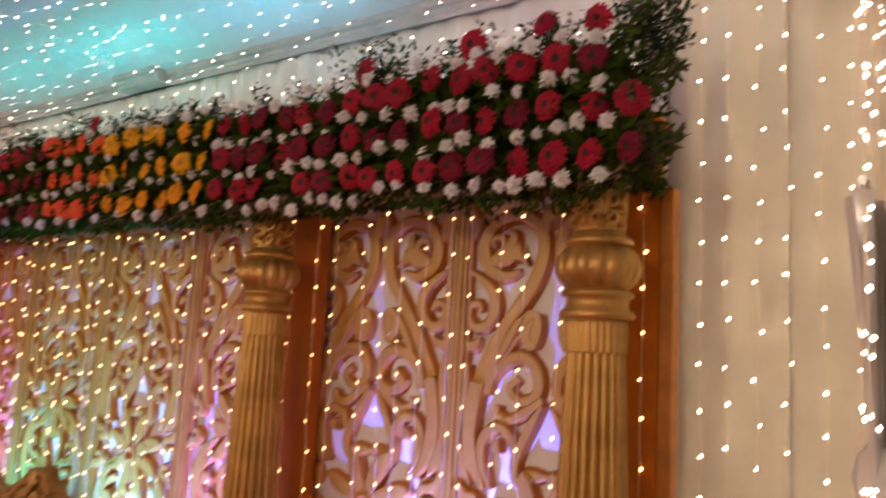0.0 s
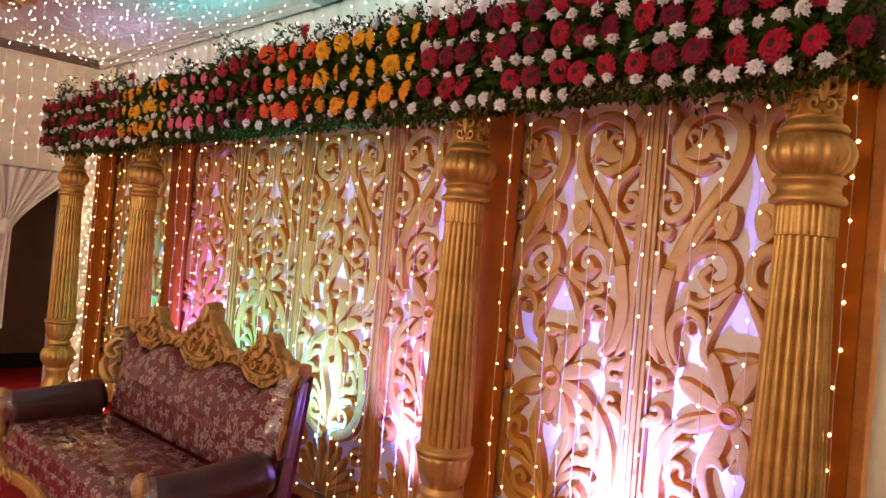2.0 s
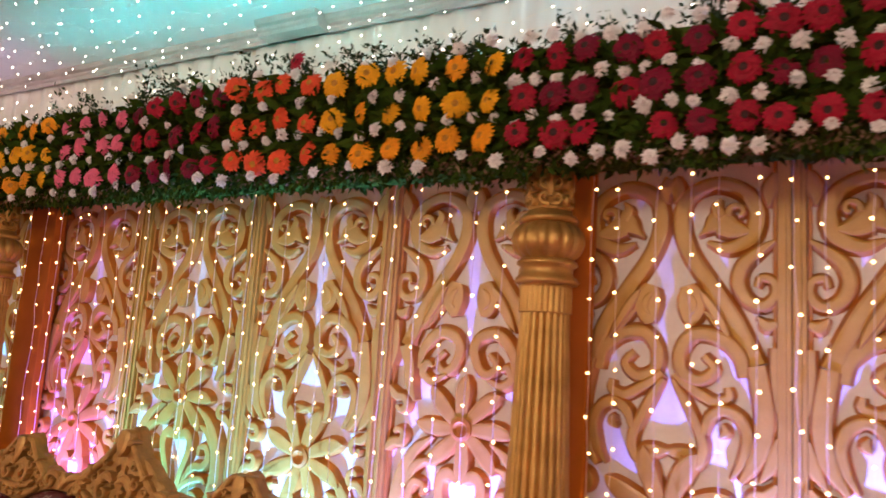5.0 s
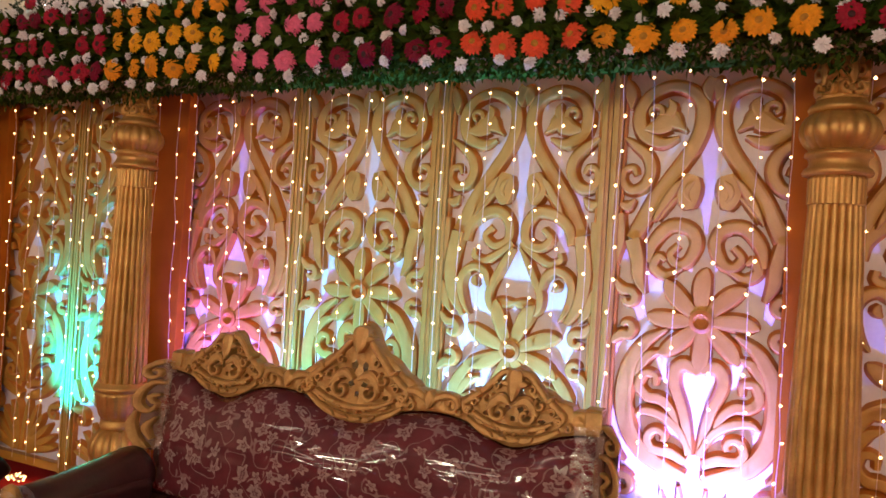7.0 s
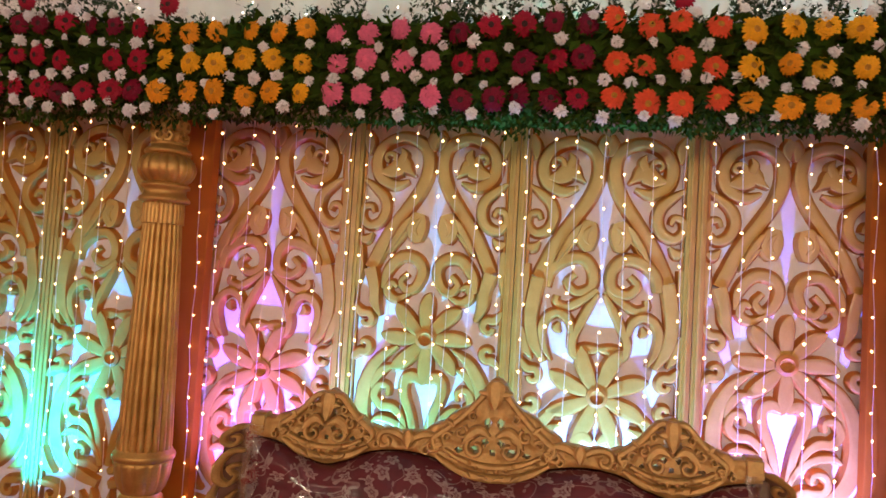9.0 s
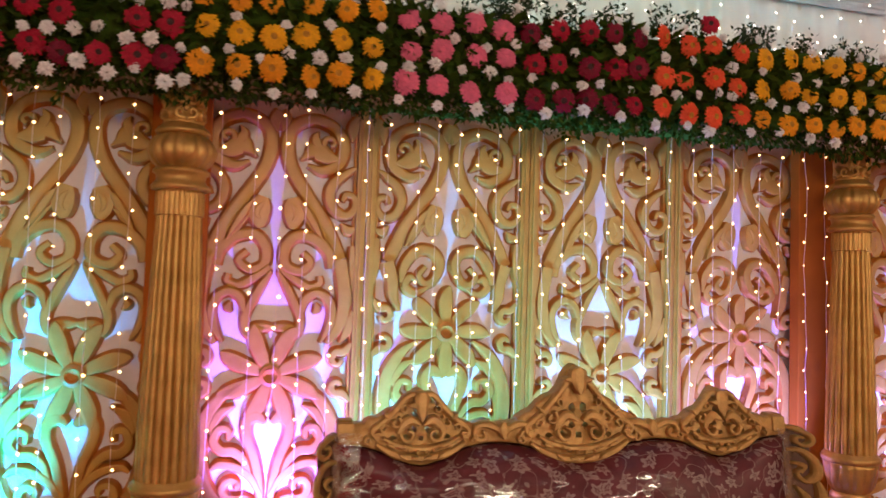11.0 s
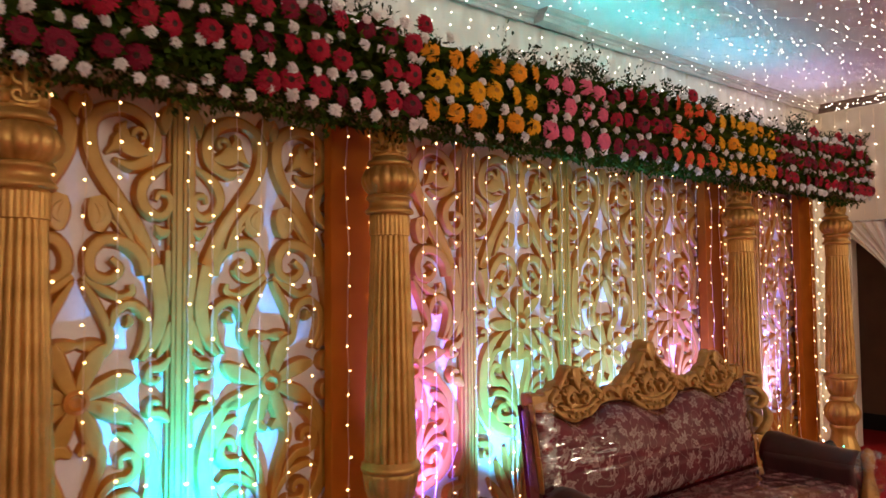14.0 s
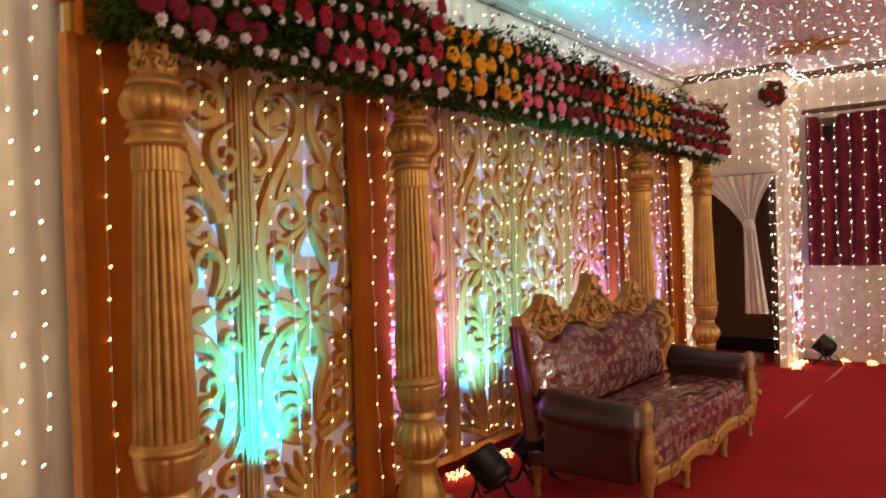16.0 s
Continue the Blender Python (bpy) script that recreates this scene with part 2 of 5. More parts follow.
    e[0].position, e[0].color = 0.495, (0, 0, 0, 1)
    e[1].position, e[1].color = 0.525, (0, 0, 0, 1)
    for p in (0.503, 0.517):
        k = e.new(p)
        k.color = (0.6, 0.6, 0.6, 1)
    L.new(tn.outputs["Fac"], r2.inputs["Fac"])
    mx = N.new("ShaderNodeMath")
    mx.operation = "MAXIMUM"
    L.new(mleaf.outputs[0], mx.inputs[0])
    L.new(r2.outputs["Color"], mx.inputs[1])
    mc = N.new("ShaderNodeMix")
    mc.data_type = "RGBA"
    mc.inputs[7].default_value = (0.30, 0.20, 0.19, 1)
    L.new(mx.outputs[0], mc.inputs[0])
    L.new(base, mc.inputs[6])
    L.new(mc.outputs[2], b.inputs["Base Color"])
    # creases of the plastic wrap
    wv = N.new("ShaderNodeTexNoise")
    wv.inputs["Scale"].default_value, wv.inputs["Detail"].default_value = 5, 1.5
    mp = N.new("ShaderNodeMapping")
    mp.inputs["Scale"].default_value, mp.inputs["Rotation"].default_value = (0.3, 1.4, 2.0), (0, radians(7), 0)
    mp.inputs["Location"].default_value = (0.75, 0.0, 0.3)
    L.new(co.outputs["Object"], mp.inputs["Vector"])
    L.new(mp.outputs[0], wv.inputs["Vector"])
    bp = N.new("ShaderNodeBump")
    bp.inputs["Strength"].default_value, bp.inputs["Distance"].default_value = 0.6, 0.07
    L.new(wv.outputs["Fac"], bp.inputs["Height"])
    L.new(bp.outputs[0], b.inputs["Coat Normal"])
    b.inputs["Coat Weight"].default_value = 1.0
    b.inputs["Specular IOR Level"].default_value = 0.12
    b.inputs["Coat Roughness"].default_value = 0.04
    return m


def plastic_wrap():
    """Thin clear film: mostly see-through, with glints along its creases."""
    m = bpy.data.materials.new("clear_plastic_film")
    m.use_nodes = True
    nt = m.node_tree
    N, L = nt.nodes, nt.links
    N.remove(N["Principled BSDF"])
    tr, gl, mx = N.new("ShaderNodeBsdfTransparent"), N.new("ShaderNodeBsdfGlossy"), N.new("ShaderNodeMixShader")
    tr.inputs[0].default_value = (0.96, 0.96, 0.97, 1)
    gl.inputs["Roughness"].default_value = 0.10
    co, n1 = N.new("ShaderNodeTexCoord"), N.new("ShaderNodeTexNoise")
    n1.inputs["Scale"].default_value, n1.inputs["Detail"].default_value = 16, 5
    L.new(co.outputs["Object"], n1.inputs["Vector"])
    mr = N.new("ShaderNodeMapRange")
    mr.inputs[1].default_value, mr.inputs[2].default_value = 0.4, 0.7
    mr.inputs[3].default_value, mr.inputs[4].default_value = 0.10, 0.55
    L.new(n1.outputs["Fac"], mr.inputs[0])
    bp = N.new("ShaderNodeBump")
    bp.inputs["Strength"].default_value, bp.inputs["Distance"].default_value = 1.0, 0.02
    L.new(n1.outputs["Fac"], bp.inputs["Height"])
    L.new(bp.outputs[0], gl.inputs["Normal"])
    L.new(mr.outputs[0], mx.inputs[0])
    L.new(tr.outputs[0], mx.inputs[1])
    L.new(gl.outputs[0], mx.inputs[2])
    L.new(mx.outputs[0], N["Material Output"].inputs[0])
    return m


M_FILM = plastic_wrap()
M_SOFA = upholstery()
M_WING = material("film_wrapped_brown_board", (0.20, 0.085, 0.05), 0.4, 0, 9, 0.2, 0.15, 80, coat=1.0)
M_ARM = material("brown_plastic_wrapped_cloth", (0.060, 0.015, 0.017), 0.4, 0, 9, 0.25, 0.2, 60, coat=0.5)

# ---- mesh helpers ----
def part(name, bm, mat, parent=None, label="", smooth=False):
    me = bpy.data.meshes.new(name)
    bm.normal_update()
    bm.to_mesh(me)
    bm.free()
    me.materials.append(mat)
    if smooth:
        me.shade_smooth()
    ob = new(name, me)
    if parent:
        ob.parent = parent
    if label:
        ob["label"] = label
    return ob


def shared(name, mesh, parent, m=None):
    ob = new(name, mesh)
    ob.parent = parent
    if m is not None:
        ob.matrix_local = m
    return ob


def thing(name, label, category, m=None, group="", kind=""):
    ob = new(name)
    ob.empty_display_size = 0.1
    if m is not None:
        ob.matrix_world = m
    return tagged(ob, label, category, group, kind)


def box(bm, x0, x1, y0, y1, z0, z1, bevel=0.0):
    v = [bm.verts.new((x, y, z)) for z in (z0, z1) for y in (y0, y1) for x in (x0, x1)]
    f = [(0, 2, 3, 1), (4, 5, 7, 6), (0, 1, 5, 4), (2, 6, 7, 3), (0, 4, 6, 2), (1, 3, 7, 5)]
    faces = [bm.faces.new([v[i] for i in q]) for q in f]
    if bevel:
        edges = list({e for q in faces for e in q.edges})
        bmesh.ops.bevel(bm, geom=edges, offset=bevel, segments=2, profile=0.6, affect="EDGES")
    return bm


def boxes(*items, bevel=0.0):
    bm = bmesh.new()
    for it in items:
        b2 = bmesh.new()
        box(b2, *it, bevel=bevel)
        merge(bm, b2)
    return bm


def merge(bm, other, m=None):
    me = bpy.data.meshes.new("tmp")
    if m is not None:
        other.transform(m)
    other.to_mesh(me)
    other.free()
    bm.from_mesh(me)
    bpy.data.meshes.remove(me)
    return bm


def lathe(profile, segs=48, flutes=0, depth=0.0, caps=True, petal=False):
    """A turned body from (radius, height) pairs; flutes cut or swell it round the axis."""
    bm = bmesh.new()
    rings = []
    for r, z in profile:
        ring = []
        for i in range(segs):
            a = 2 * math.pi * i / segs
            k = abs(math.sin(flutes * a / 2)) if flutes else 0
            rr = r * (1 - depth * ((1 - k) ** 2 if petal else (1 - k) ** 1.5))
            ring.append(bm.verts.new((rr * math.cos(a), rr * math.sin(a), z)))
        rings.append(ring)
    for a, b in zip(rings, rings[1:]):
        for i in range(segs):
            bm.faces.new((a[i], a[(i + 1) % segs], b[(i + 1) % segs], b[i]))
    if caps:
        bm.faces.new(rings[0][::-1])
        bm.faces.new(rings[-1])
    return bm


def spline(pts, n=8):
    """Catmull-Rom through tuples of any size."""
    out = []
    p = [np.array(q, float) for q in pts]
    p = [2 * p[0] - p[1]] + p + [2 * p[-1] - p[-2]]
    for i in range(1, len(p) - 2):
        for k in range(n):
            t = k / n
            out.append(0.5 * (2 * p[i] + (p[i + 1] - p[i - 1]) * t + (2 * p[i - 1] - 5 * p[i] + 4 * p[i + 1] - p[i + 2]) * t * t
                              + (3 * p[i] - p[i - 1] - 3 * p[i + 1] + p[i + 2]) * t ** 3))
    out.append(p[-2])
    return out


def ribbon(bm, pts, y_front, y_back, n=7, soft=0.3):
    """A carved band along (x, z, width) points in the xz plane: flat crown, sloping shoulders, straight sides."""
    s = spline(pts, n)
    rows = []
    for i, p in enumerate(s):
        a, b = s[max(i - 1, 0)], s[min(i + 1, len(s) - 1)]
        d = np.array([b[0] - a[0], b[1] - a[1]])
        d /= max(np.hypot(*d), 1e-6)
        nx, nz, w = -d[1], d[0], max(p[2], 0.002) / 2
        row = [(-w, y_back), (-w, y_front + 0.006), (-w * (1 - soft), y_front), (w * (1 - soft), y_front), (w, y_front + 0.006), (w, y_back)]
        rows.append([bm.verts.new((p[0] + nx * o, y, p[1] + nz * o)) for o, y in row])
    for a, b in zip(rows, rows[1:]):
        for i in range(5):
            bm.faces.new((a[i], a[i + 1], b[i + 1], b[i]))
    bm.faces.new(rows[0])
    bm.faces.new(rows[-1][::-1])
    return bm


def carve(bm, pts, y_front, y_back, n=5, edge=0.0135):
    """A carved band whose crown is pale and whose cut sides, sloping out to the backing, are darker (second material)."""
    s = spline(pts, n)
    rows = []
    for i, p in enumerate(s):
        a, b = s[max(i - 1, 0)], s[min(i + 1, len(s) - 1)]
        d = np.array([b[0] - a[0], b[1] - a[1]])
        d /= max(np.hypot(*d), 1e-6)
        nx, nz, w = -d[1], d[0], max(p[2], 0.002) / 2
        e = min(edge, 0.4 * w + 0.006)
        row = [(-w - e, y_back), (-w - e * 0.55, y_front + 0.02), (-w, y_front + 0.002), (-w * 0.6, y_front), (w * 0.6, y_front), (w, y_front + 0.002), (w + e * 0.55, y_front + 0.02), (w + e, y_back)]
        rows.append([bm.verts.new((p[0] + nx * o, y, p[1] + nz * o)) for o, y in row])
    for a, b in zip(rows, rows[1:]):
        for i in range(7):
            f = bm.faces.new((a[i], a[i + 1], b[i + 1], b[i]))
            f.material_index = 1 if i in (0, 1, 5, 6) else 0
    for r in (rows[0], rows[-1][::-1]):
        f = bm.faces.new(r)
        f.material_index = 1
    return bm


def spiral(cx, cz, r0, r1, a0, turn, w0, w1, n=9):
    """Points of a scroll round (cx, cz): radius r0 to r1, from angle a0 through turn degrees."""
    return [(cx + (r0 + (r1 - r0) * t) * math.cos(radians(a0 + turn * t)), cz + (r0 + (r1 - r0) * t) * math.sin(radians(a0 + turn * t)),
             w0 + (w1 - w0) * t) for t in [i / (n - 1) for i in range(n)]]


def tube(bm, pts, r, segs=5):
    """A round bar along 3D points."""
    rings = []
    for i, p in enumerate(pts):
        a, b = Vector(pts[max(i - 1, 0)]), Vector(pts[min(i + 1, len(pts) - 1)])
        q = (b - a).to_track_quat("Z", "Y")
        rr = r[i] if isinstance(r, (list, tuple)) else r
        rings.append([bm.verts.new(Vector(p) + q @ Vector((rr * math.cos(2 * math.pi * k / segs), rr * math.sin(2 * math.pi * k / segs), 0))) for k in range(segs)])
    for a, b in zip(rings, rings[1:]):
        for k in range(segs):
            bm.faces.new((a[k], a[(k + 1) % segs], b[(k + 1) % segs], b[k]))
    bm.faces.new(rings[0][::-1])
    bm.faces.new(rings[-1])
    return bm


def cloth(x0, x1, z0, z1, amp, wave, seed=0, nz=10, gather=None):
    """A hanging pleated sheet in the xz plane."""
    rnd = random.Random(seed)
    bm = bmesh.new()
    nx = max(8, int(abs(x1 - x0) / wave * 8))
    ph = [rnd.uniform(0, 6.28) for _ in range(4)]
    rows = []
    for j in range(nz + 1):
        v = j / nz
        row = []
        for i in range(nx + 1):
            u = i / nx
            x = x0 + (x1 - x0) * u
            y = amp * (math.sin(2 * math.pi * x / wave + ph[0] + 0.4 * math.sin(3 * v + ph[1])) + 0.5 * math.sin(2 * math.pi * x / wave / 2.3 + ph[2]))
            z = z0 + (z1 - z0) * v
            if gather:
                x, y, z = gather(u, v, x, y, z)
            row.append(bm.verts.new((x, y, z)))
        rows.append(row)
    for a, b in zip(rows, rows[1:]):
        for i in range(nx):
            bm.faces.new((a[i], a[i + 1], b[i + 1], b[i]))
    return bm


def bulb_mesh(bm, p, r, squash=1.1):
    t = [(1, 0, 0), (-1, 0, 0), (0, 1, 0), (0, -1, 0), (0, 0, squash), (0, 0, -squash)]
    v = [bm.verts.new((p[0] + r * a, p[1] + r * b, p[2] + r * c)) for a, b, c in t]
    for q in ((0, 2, 4), (2, 1, 4), (1, 3, 4), (3, 0, 4), (2, 0, 5), (1, 2, 5), (3, 1, 5), (0, 3, 5)):
        bm.faces.new([v[i] for i in q])

# ---- the setting ----
CEIL = 3.12
WALL_X, BAY_X, LEFT_X, REAR_Y = 3.7, 4.4, -5.6, -7.5


def setting(name, bm, mat, label, category, smooth=False):
    return tagged(part(name, bm, mat, smooth=smooth), label, category, kind="structure")


setting("floor", boxes((-6.2, 6.2, REAR_Y - 0.3, 1.6, -0.12, 0.0)), M_CARPET, "bright red carpet laid over the whole floor", "floor")
setting("ceiling", boxes((-6.2, 6.2, REAR_Y - 0.3, 1.6, CEIL, CEIL + 0.15)), M_CEIL, "white painted hall ceiling under strings of lights", "ceiling")
setting("wall_back", boxes((-5.9, 5.6, 0.20, 0.36, 0, CEIL)), M_WALL, "cream plaster wall behind the stage backdrop", "wall")
setting("wall_rear", boxes((-6.2, 6.2, REAR_Y - 0.15, REAR_Y, 0, CEIL)), M_WALL, "plain cream plaster wall closing the hall", "wall")
for sx, name in ((1, "wall_right_door"), (-1, "wall_left_door")):
    x0, x1 = sorted((sx * WALL_X, sx * (WALL_X + 0.12)))
    setting(name, boxes((x0, x1, -0.15, 0.20, 0, CEIL), (x0, x1, -0.84, -0.15, 1.99, CEIL), (x0, x1, -0.92, -0.84, 0, CEIL)), M_WALL,
            "cream plaster wall with a doorway beside the stage", "wall")
    far = BAY_X if sx > 0 else LEFT_X
    a, b = sorted((sx * (WALL_X + 0.12), far))
    setting(name.replace("door", "return"), boxes((a, b, -0.92, -0.84, 0, CEIL)), M_WALL, "short cream plaster return wall", "wall")
    a, b = sorted((sx * (WALL_X + 0.95), sx * (WALL_X + 1.05)))
    setting(name.replace("door", "passage"), boxes((a, b, -0.84, 0.20, 0, CEIL)), M_PASSAGE, "dark brown passage wall seen through the doorway", "wall")
    a, b = sorted((sx * (WALL_X + 0.93), sx * (WALL_X + 0.95)))
    setting("baseboard", boxes((a, b, -0.84, 0.20, 0, 0.16), bevel=0.003), M_BLACK, "near-black skirting board in the passage", "baseboard")
setting("wall_right", boxes((BAY_X, BAY_X + 0.15, REAR_Y, -0.92, 0, CEIL)), M_WALL, "cream plaster side wall of the hall", "wall")
setting("wall_left", boxes((LEFT_X - 0.15, LEFT_X, REAR_Y, -0.92, 0, CEIL)), M_WALL, "cream plaster side wall of the hall", "wall")


def cornice(x0, y0, x1, y1, out):
    """A stepped grey moulding along the foot of the ceiling from one corner to the next; out: which way it steps."""
    prof = [(0, -0.075), (0.012, -0.075), (0.016, -0.058), (0.024, -0.05), (0.024, -0.034), (0.045, -0.026), (0.052, -0.01), (0.052, 0.0), (0, 0.0)]
    bm = bmesh.new()
    ends = []
    for x, y in ((x0, y0), (x1, y1)):
        ends.append([bm.verts.new((x + out[0] * d, y + out[1] * d, CEIL + z)) for d, z in prof])
    n = len(prof)
    for i in range(n):
        bm.faces.new((ends[0][i], ends[0][(i + 1) % n], ends[1][(i + 1) % n], ends[1][i]))
    bm.faces.new(ends[0])
    bm.faces.new(ends[1][::-1])
    bmesh.ops.recalc_face_normals(bm, faces=bm.faces)
    return bm


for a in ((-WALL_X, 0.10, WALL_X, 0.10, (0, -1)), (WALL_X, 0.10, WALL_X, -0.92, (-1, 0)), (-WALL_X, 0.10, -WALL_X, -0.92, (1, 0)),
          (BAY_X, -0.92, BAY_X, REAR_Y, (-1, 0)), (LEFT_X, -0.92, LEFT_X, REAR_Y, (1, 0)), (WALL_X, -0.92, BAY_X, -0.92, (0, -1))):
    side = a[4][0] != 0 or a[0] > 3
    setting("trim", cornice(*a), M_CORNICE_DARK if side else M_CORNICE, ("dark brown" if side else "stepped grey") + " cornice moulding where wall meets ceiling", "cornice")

# the cornice breaks forward over the middle of the stage
block = cornice(-0.14, 0.02, 0.24, 0.02, (0, -1))
merge(block, boxes((-0.14, 0.24, 0.02, 0.10, CEIL - 0.075, CEIL - 0.001)))
setting("trim", block, M_CORNICE, "grey cornice block that breaks forward over the stage", "cornice block")

# pleated cloth over the back wall, hung in lengths from a batten
def wall_drape(edges, z0, mat, label, seed):
    t = thing("wall_drape", label, "drape", pose(0, 0.13, 0))
    for k, (a, b) in enumerate(zip(edges, edges[1:])):
        c = part("cloth_length", cloth(a - 0.012, b + 0.012, z0, CEIL - 0.06, 0.012, 0.15, seed + k, 12), mat, t, smooth=True)
        c.location.y = 0.006 * (k % 2)
    part("batten", boxes((edges[0], edges[-1], 0.022, 0.06, CEIL - 0.09, CEIL - 0.045), bevel=0.004), M_WALL, t)


wall_drape((-WALL_X, -3.38, -3.03), 0.02, M_DRAPE, "cream pleated cloth hung over the wall beside the stage", 1)
wall_drape((3.03, 3.38, WALL_X), 0.02, M_DRAPE, "cream pleated cloth hung over the wall beside the stage", 4)
wall_drape((-3.0, -1.52, 0.0, 1.52, 3.0), 2.1, M_WHITE, "white cloth stretched over the wall above the garland", 7)

for lx, ly in HALL_LAMPS:
    t = thing("ceiling_light", "white rectangular ceiling light panel, lit", "ceiling light", pose(lx, ly, CEIL), "hall ceiling lights")
    part("frame", boxes((-0.62, 0.62, -0.32, -0.285, -0.05, 0), (-0.62, 0.62, 0.285, 0.32, -0.05, 0), (-0.62, -0.585, -0.285, 0.285, -0.05, 0), (0.585, 0.62, -0.285, 0.285, -0.05, 0)), M_PLASTIC, t)
    part("diffuser", boxes((-0.58, 0.58, -0.28, 0.28, -0.03, -0.02)), M_PLASTIC, t)


for lx, lz, power in TUBES:
    t = thing("tube_light", "white fluorescent batten light on the rear wall, lit", "wall light", pose(lx, REAR_Y, lz), "rear wall lights")
    part("batten", boxes((-0.64, 0.64, 0.002, 0.05, -0.035, 0.035), bevel=0.008), M_PLASTIC, t)
    bm = bmesh.new()
    tube(bm, [(-0.6, 0.07, 0), (0.6, 0.07, 0)], 0.014, 10)
    part("lamp_tube", bm, M_PLASTIC, t)
    for x in (-0.61, 0.61):
        part("socket", boxes((x - 0.012, x + 0.012, 0.05, 0.09, -0.02, 0.02), bevel=0.004), M_PLASTIC, t)


def rosette(x, y):
    t = thing("ceiling_rosette", "round bronze-coloured plaster ceiling rosette with leaf relief", "ceiling rosette", pose(x, y, CEIL), "ceiling rosettes")
    bm = lathe([(0.03, -0.06), (0.06, -0.045), (0.08, -0.055), (0.11, -0.035), (0.135, -0.014), (0.14, 0)], 48, 10, 0.14)
    bmesh.ops.recalc_face_normals(bm, faces=bm.faces)
    part("medallion", bm, M_ROSETTE, t, smooth=True)
    leaf = bmesh.new()
    ribbon(leaf, [(0.10, 0, 0.04), (0.16, 0.006, 0.10), (0.22, 0.0, 0.12), (0.28, -0.008, 0.09), (0.33, 0.004, 0.05), (0.36, 0.0, 0.008)], -0.026, 0, 5)
    leaf.transform(pose(0, 0, 0, 90))
    bmesh.ops.recalc_face_normals(leaf, faces=leaf.faces)
    me = part("leaf", leaf, M_ROSETTE, t).data
    for k in range(1, 9):
        shared("leaf", me, t, pose(0, 0, 0, 0, 0, 40 * k))


for rx in (-4.9, -2.25, 0.45, 3.15):
    rosette(rx, -1.28)

# ---- the backdrop: carved panels ----
PITCH, TOP_Z, BOT_Z = 0.76, 2.24, 0.06
STILE = 0.042


def sided(items):
    """Each band and its mirror image."""
    out = []
    for name, pts in items:
        out.append((name, pts))
        out.append((name, [(-p[0], *p[1:]) for p in pts]))
    return out


def top_half():
    """The tall scrolls that open at the top round a leaf and sweep down and out, with the spearhead opening between them."""
    return [("scroll", [(0.275, 1.56, 0.058), (0.248, 1.62, 0.058), (0.20, 1.72, 0.056), (0.130, 1.825, 0.054), (0.064, 1.93, 0.052), (0.034, 2.025, 0.054), (0.045, 2.11, 0.048),
                        (0.095, 2.155, 0.044), (0.165, 2.166, 0.046), (0.24, 2.13, 0.048), (0.276, 2.06, 0.05), (0.255, 1.98, 0.055), (0.185, 1.945, 0.04), (0.12, 1.965, 0.012)]),
            ("leaf", [(0.25, 2.0, 0.02), (0.20, 2.01, 0.07), (0.155, 2.035, 0.085), (0.12, 2.01, 0.03), (0.09, 1.985, 0.004)]),
            ("leaf", [(0.165, 2.05, 0.04), (0.15, 2.085, 0.035), (0.165, 2.115, 0.004)]),
            ("scroll", spiral(0.215, 2.065, 0.030, 0.012, 200, -280, 0.022, 0.014, 7)),
            ("scroll", [(0.33, 1.965, 0.012), (0.285, 1.935, 0.03), (0.235, 1.89, 0.042), (0.22, 1.83, 0.042), (0.245, 1.775, 0.04), (0.295, 1.755, 0.036), (0.33, 1.79, 0.03), (0.325, 1.835, 0.026), (0.29, 1.845, 0.024), (0.275, 1.815, 0.016)]),
            ("leaf", [(0.335, 1.70, 0.02), (0.305, 1.69, 0.04), (0.275, 1.72, 0.006)]),
            ("leaf", [(0.060, 1.818, 0.05), (0.068, 1.790, 0.084), (0.073, 1.745, 0.092), (0.070, 1.708, 0.066), (0.066, 1.684, 0.03)]),
            ("leaf", [(0.056, 1.792, 0.010), (0.076, 1.768, 0.026), (0.080, 1.738, 0.022), (0.064, 1.715, 0.006)]),
            ("leaf", [(0.10, 1.80, 0.006), (0.125, 1.765, 0.03), (0.17, 1.69, 0.028), (0.20, 1.63, 0.004)]),
            ("leaf", [(0.11, 1.735, 0.006), (0.145, 1.70, 0.022), (0.18, 1.635, 0.004)]),
            ("leaf", [(0.0, 2.19, 0.05), (0.02, 2.15, 0.05), (0.012, 2.105, 0.006)]),
            ("leaf", [(0.335, 2.19, 0.03), (0.315, 2.14, 0.05), (0.31, 2.08, 0.006)])]


def petals(z, r, n, tilt):
    return [("petal", [(0.018 * math.cos(a), z + 0.018 * math.sin(a), 0.03), (r * 0.35 * math.cos(a + 0.05), z + r * 0.35 * math.sin(a + 0.05), 0.056),
                       (r * 0.68 * math.cos(a + 0.02), z + r * 0.68 * math.sin(a + 0.02), 0.066), (r * 0.9 * math.cos(a - 0.03), z + r * 0.9 * math.sin(a - 0.03), 0.04), (r * math.cos(a - 0.06), z + r * math.sin(a - 0.06), 0.004)])
            for a in [2 * math.pi * (k + tilt) / n for k in range(n)]]


def curls(x, z, r, up=1):
    return [("scroll", [(0.335, z + up * r * 2.0, 0.012), (0.322, z + up * r * 1.4, 0.03)] + spiral(x, z, r, r * 0.4, 60 * up, 290 * up, 0.036, 0.02, 7))]


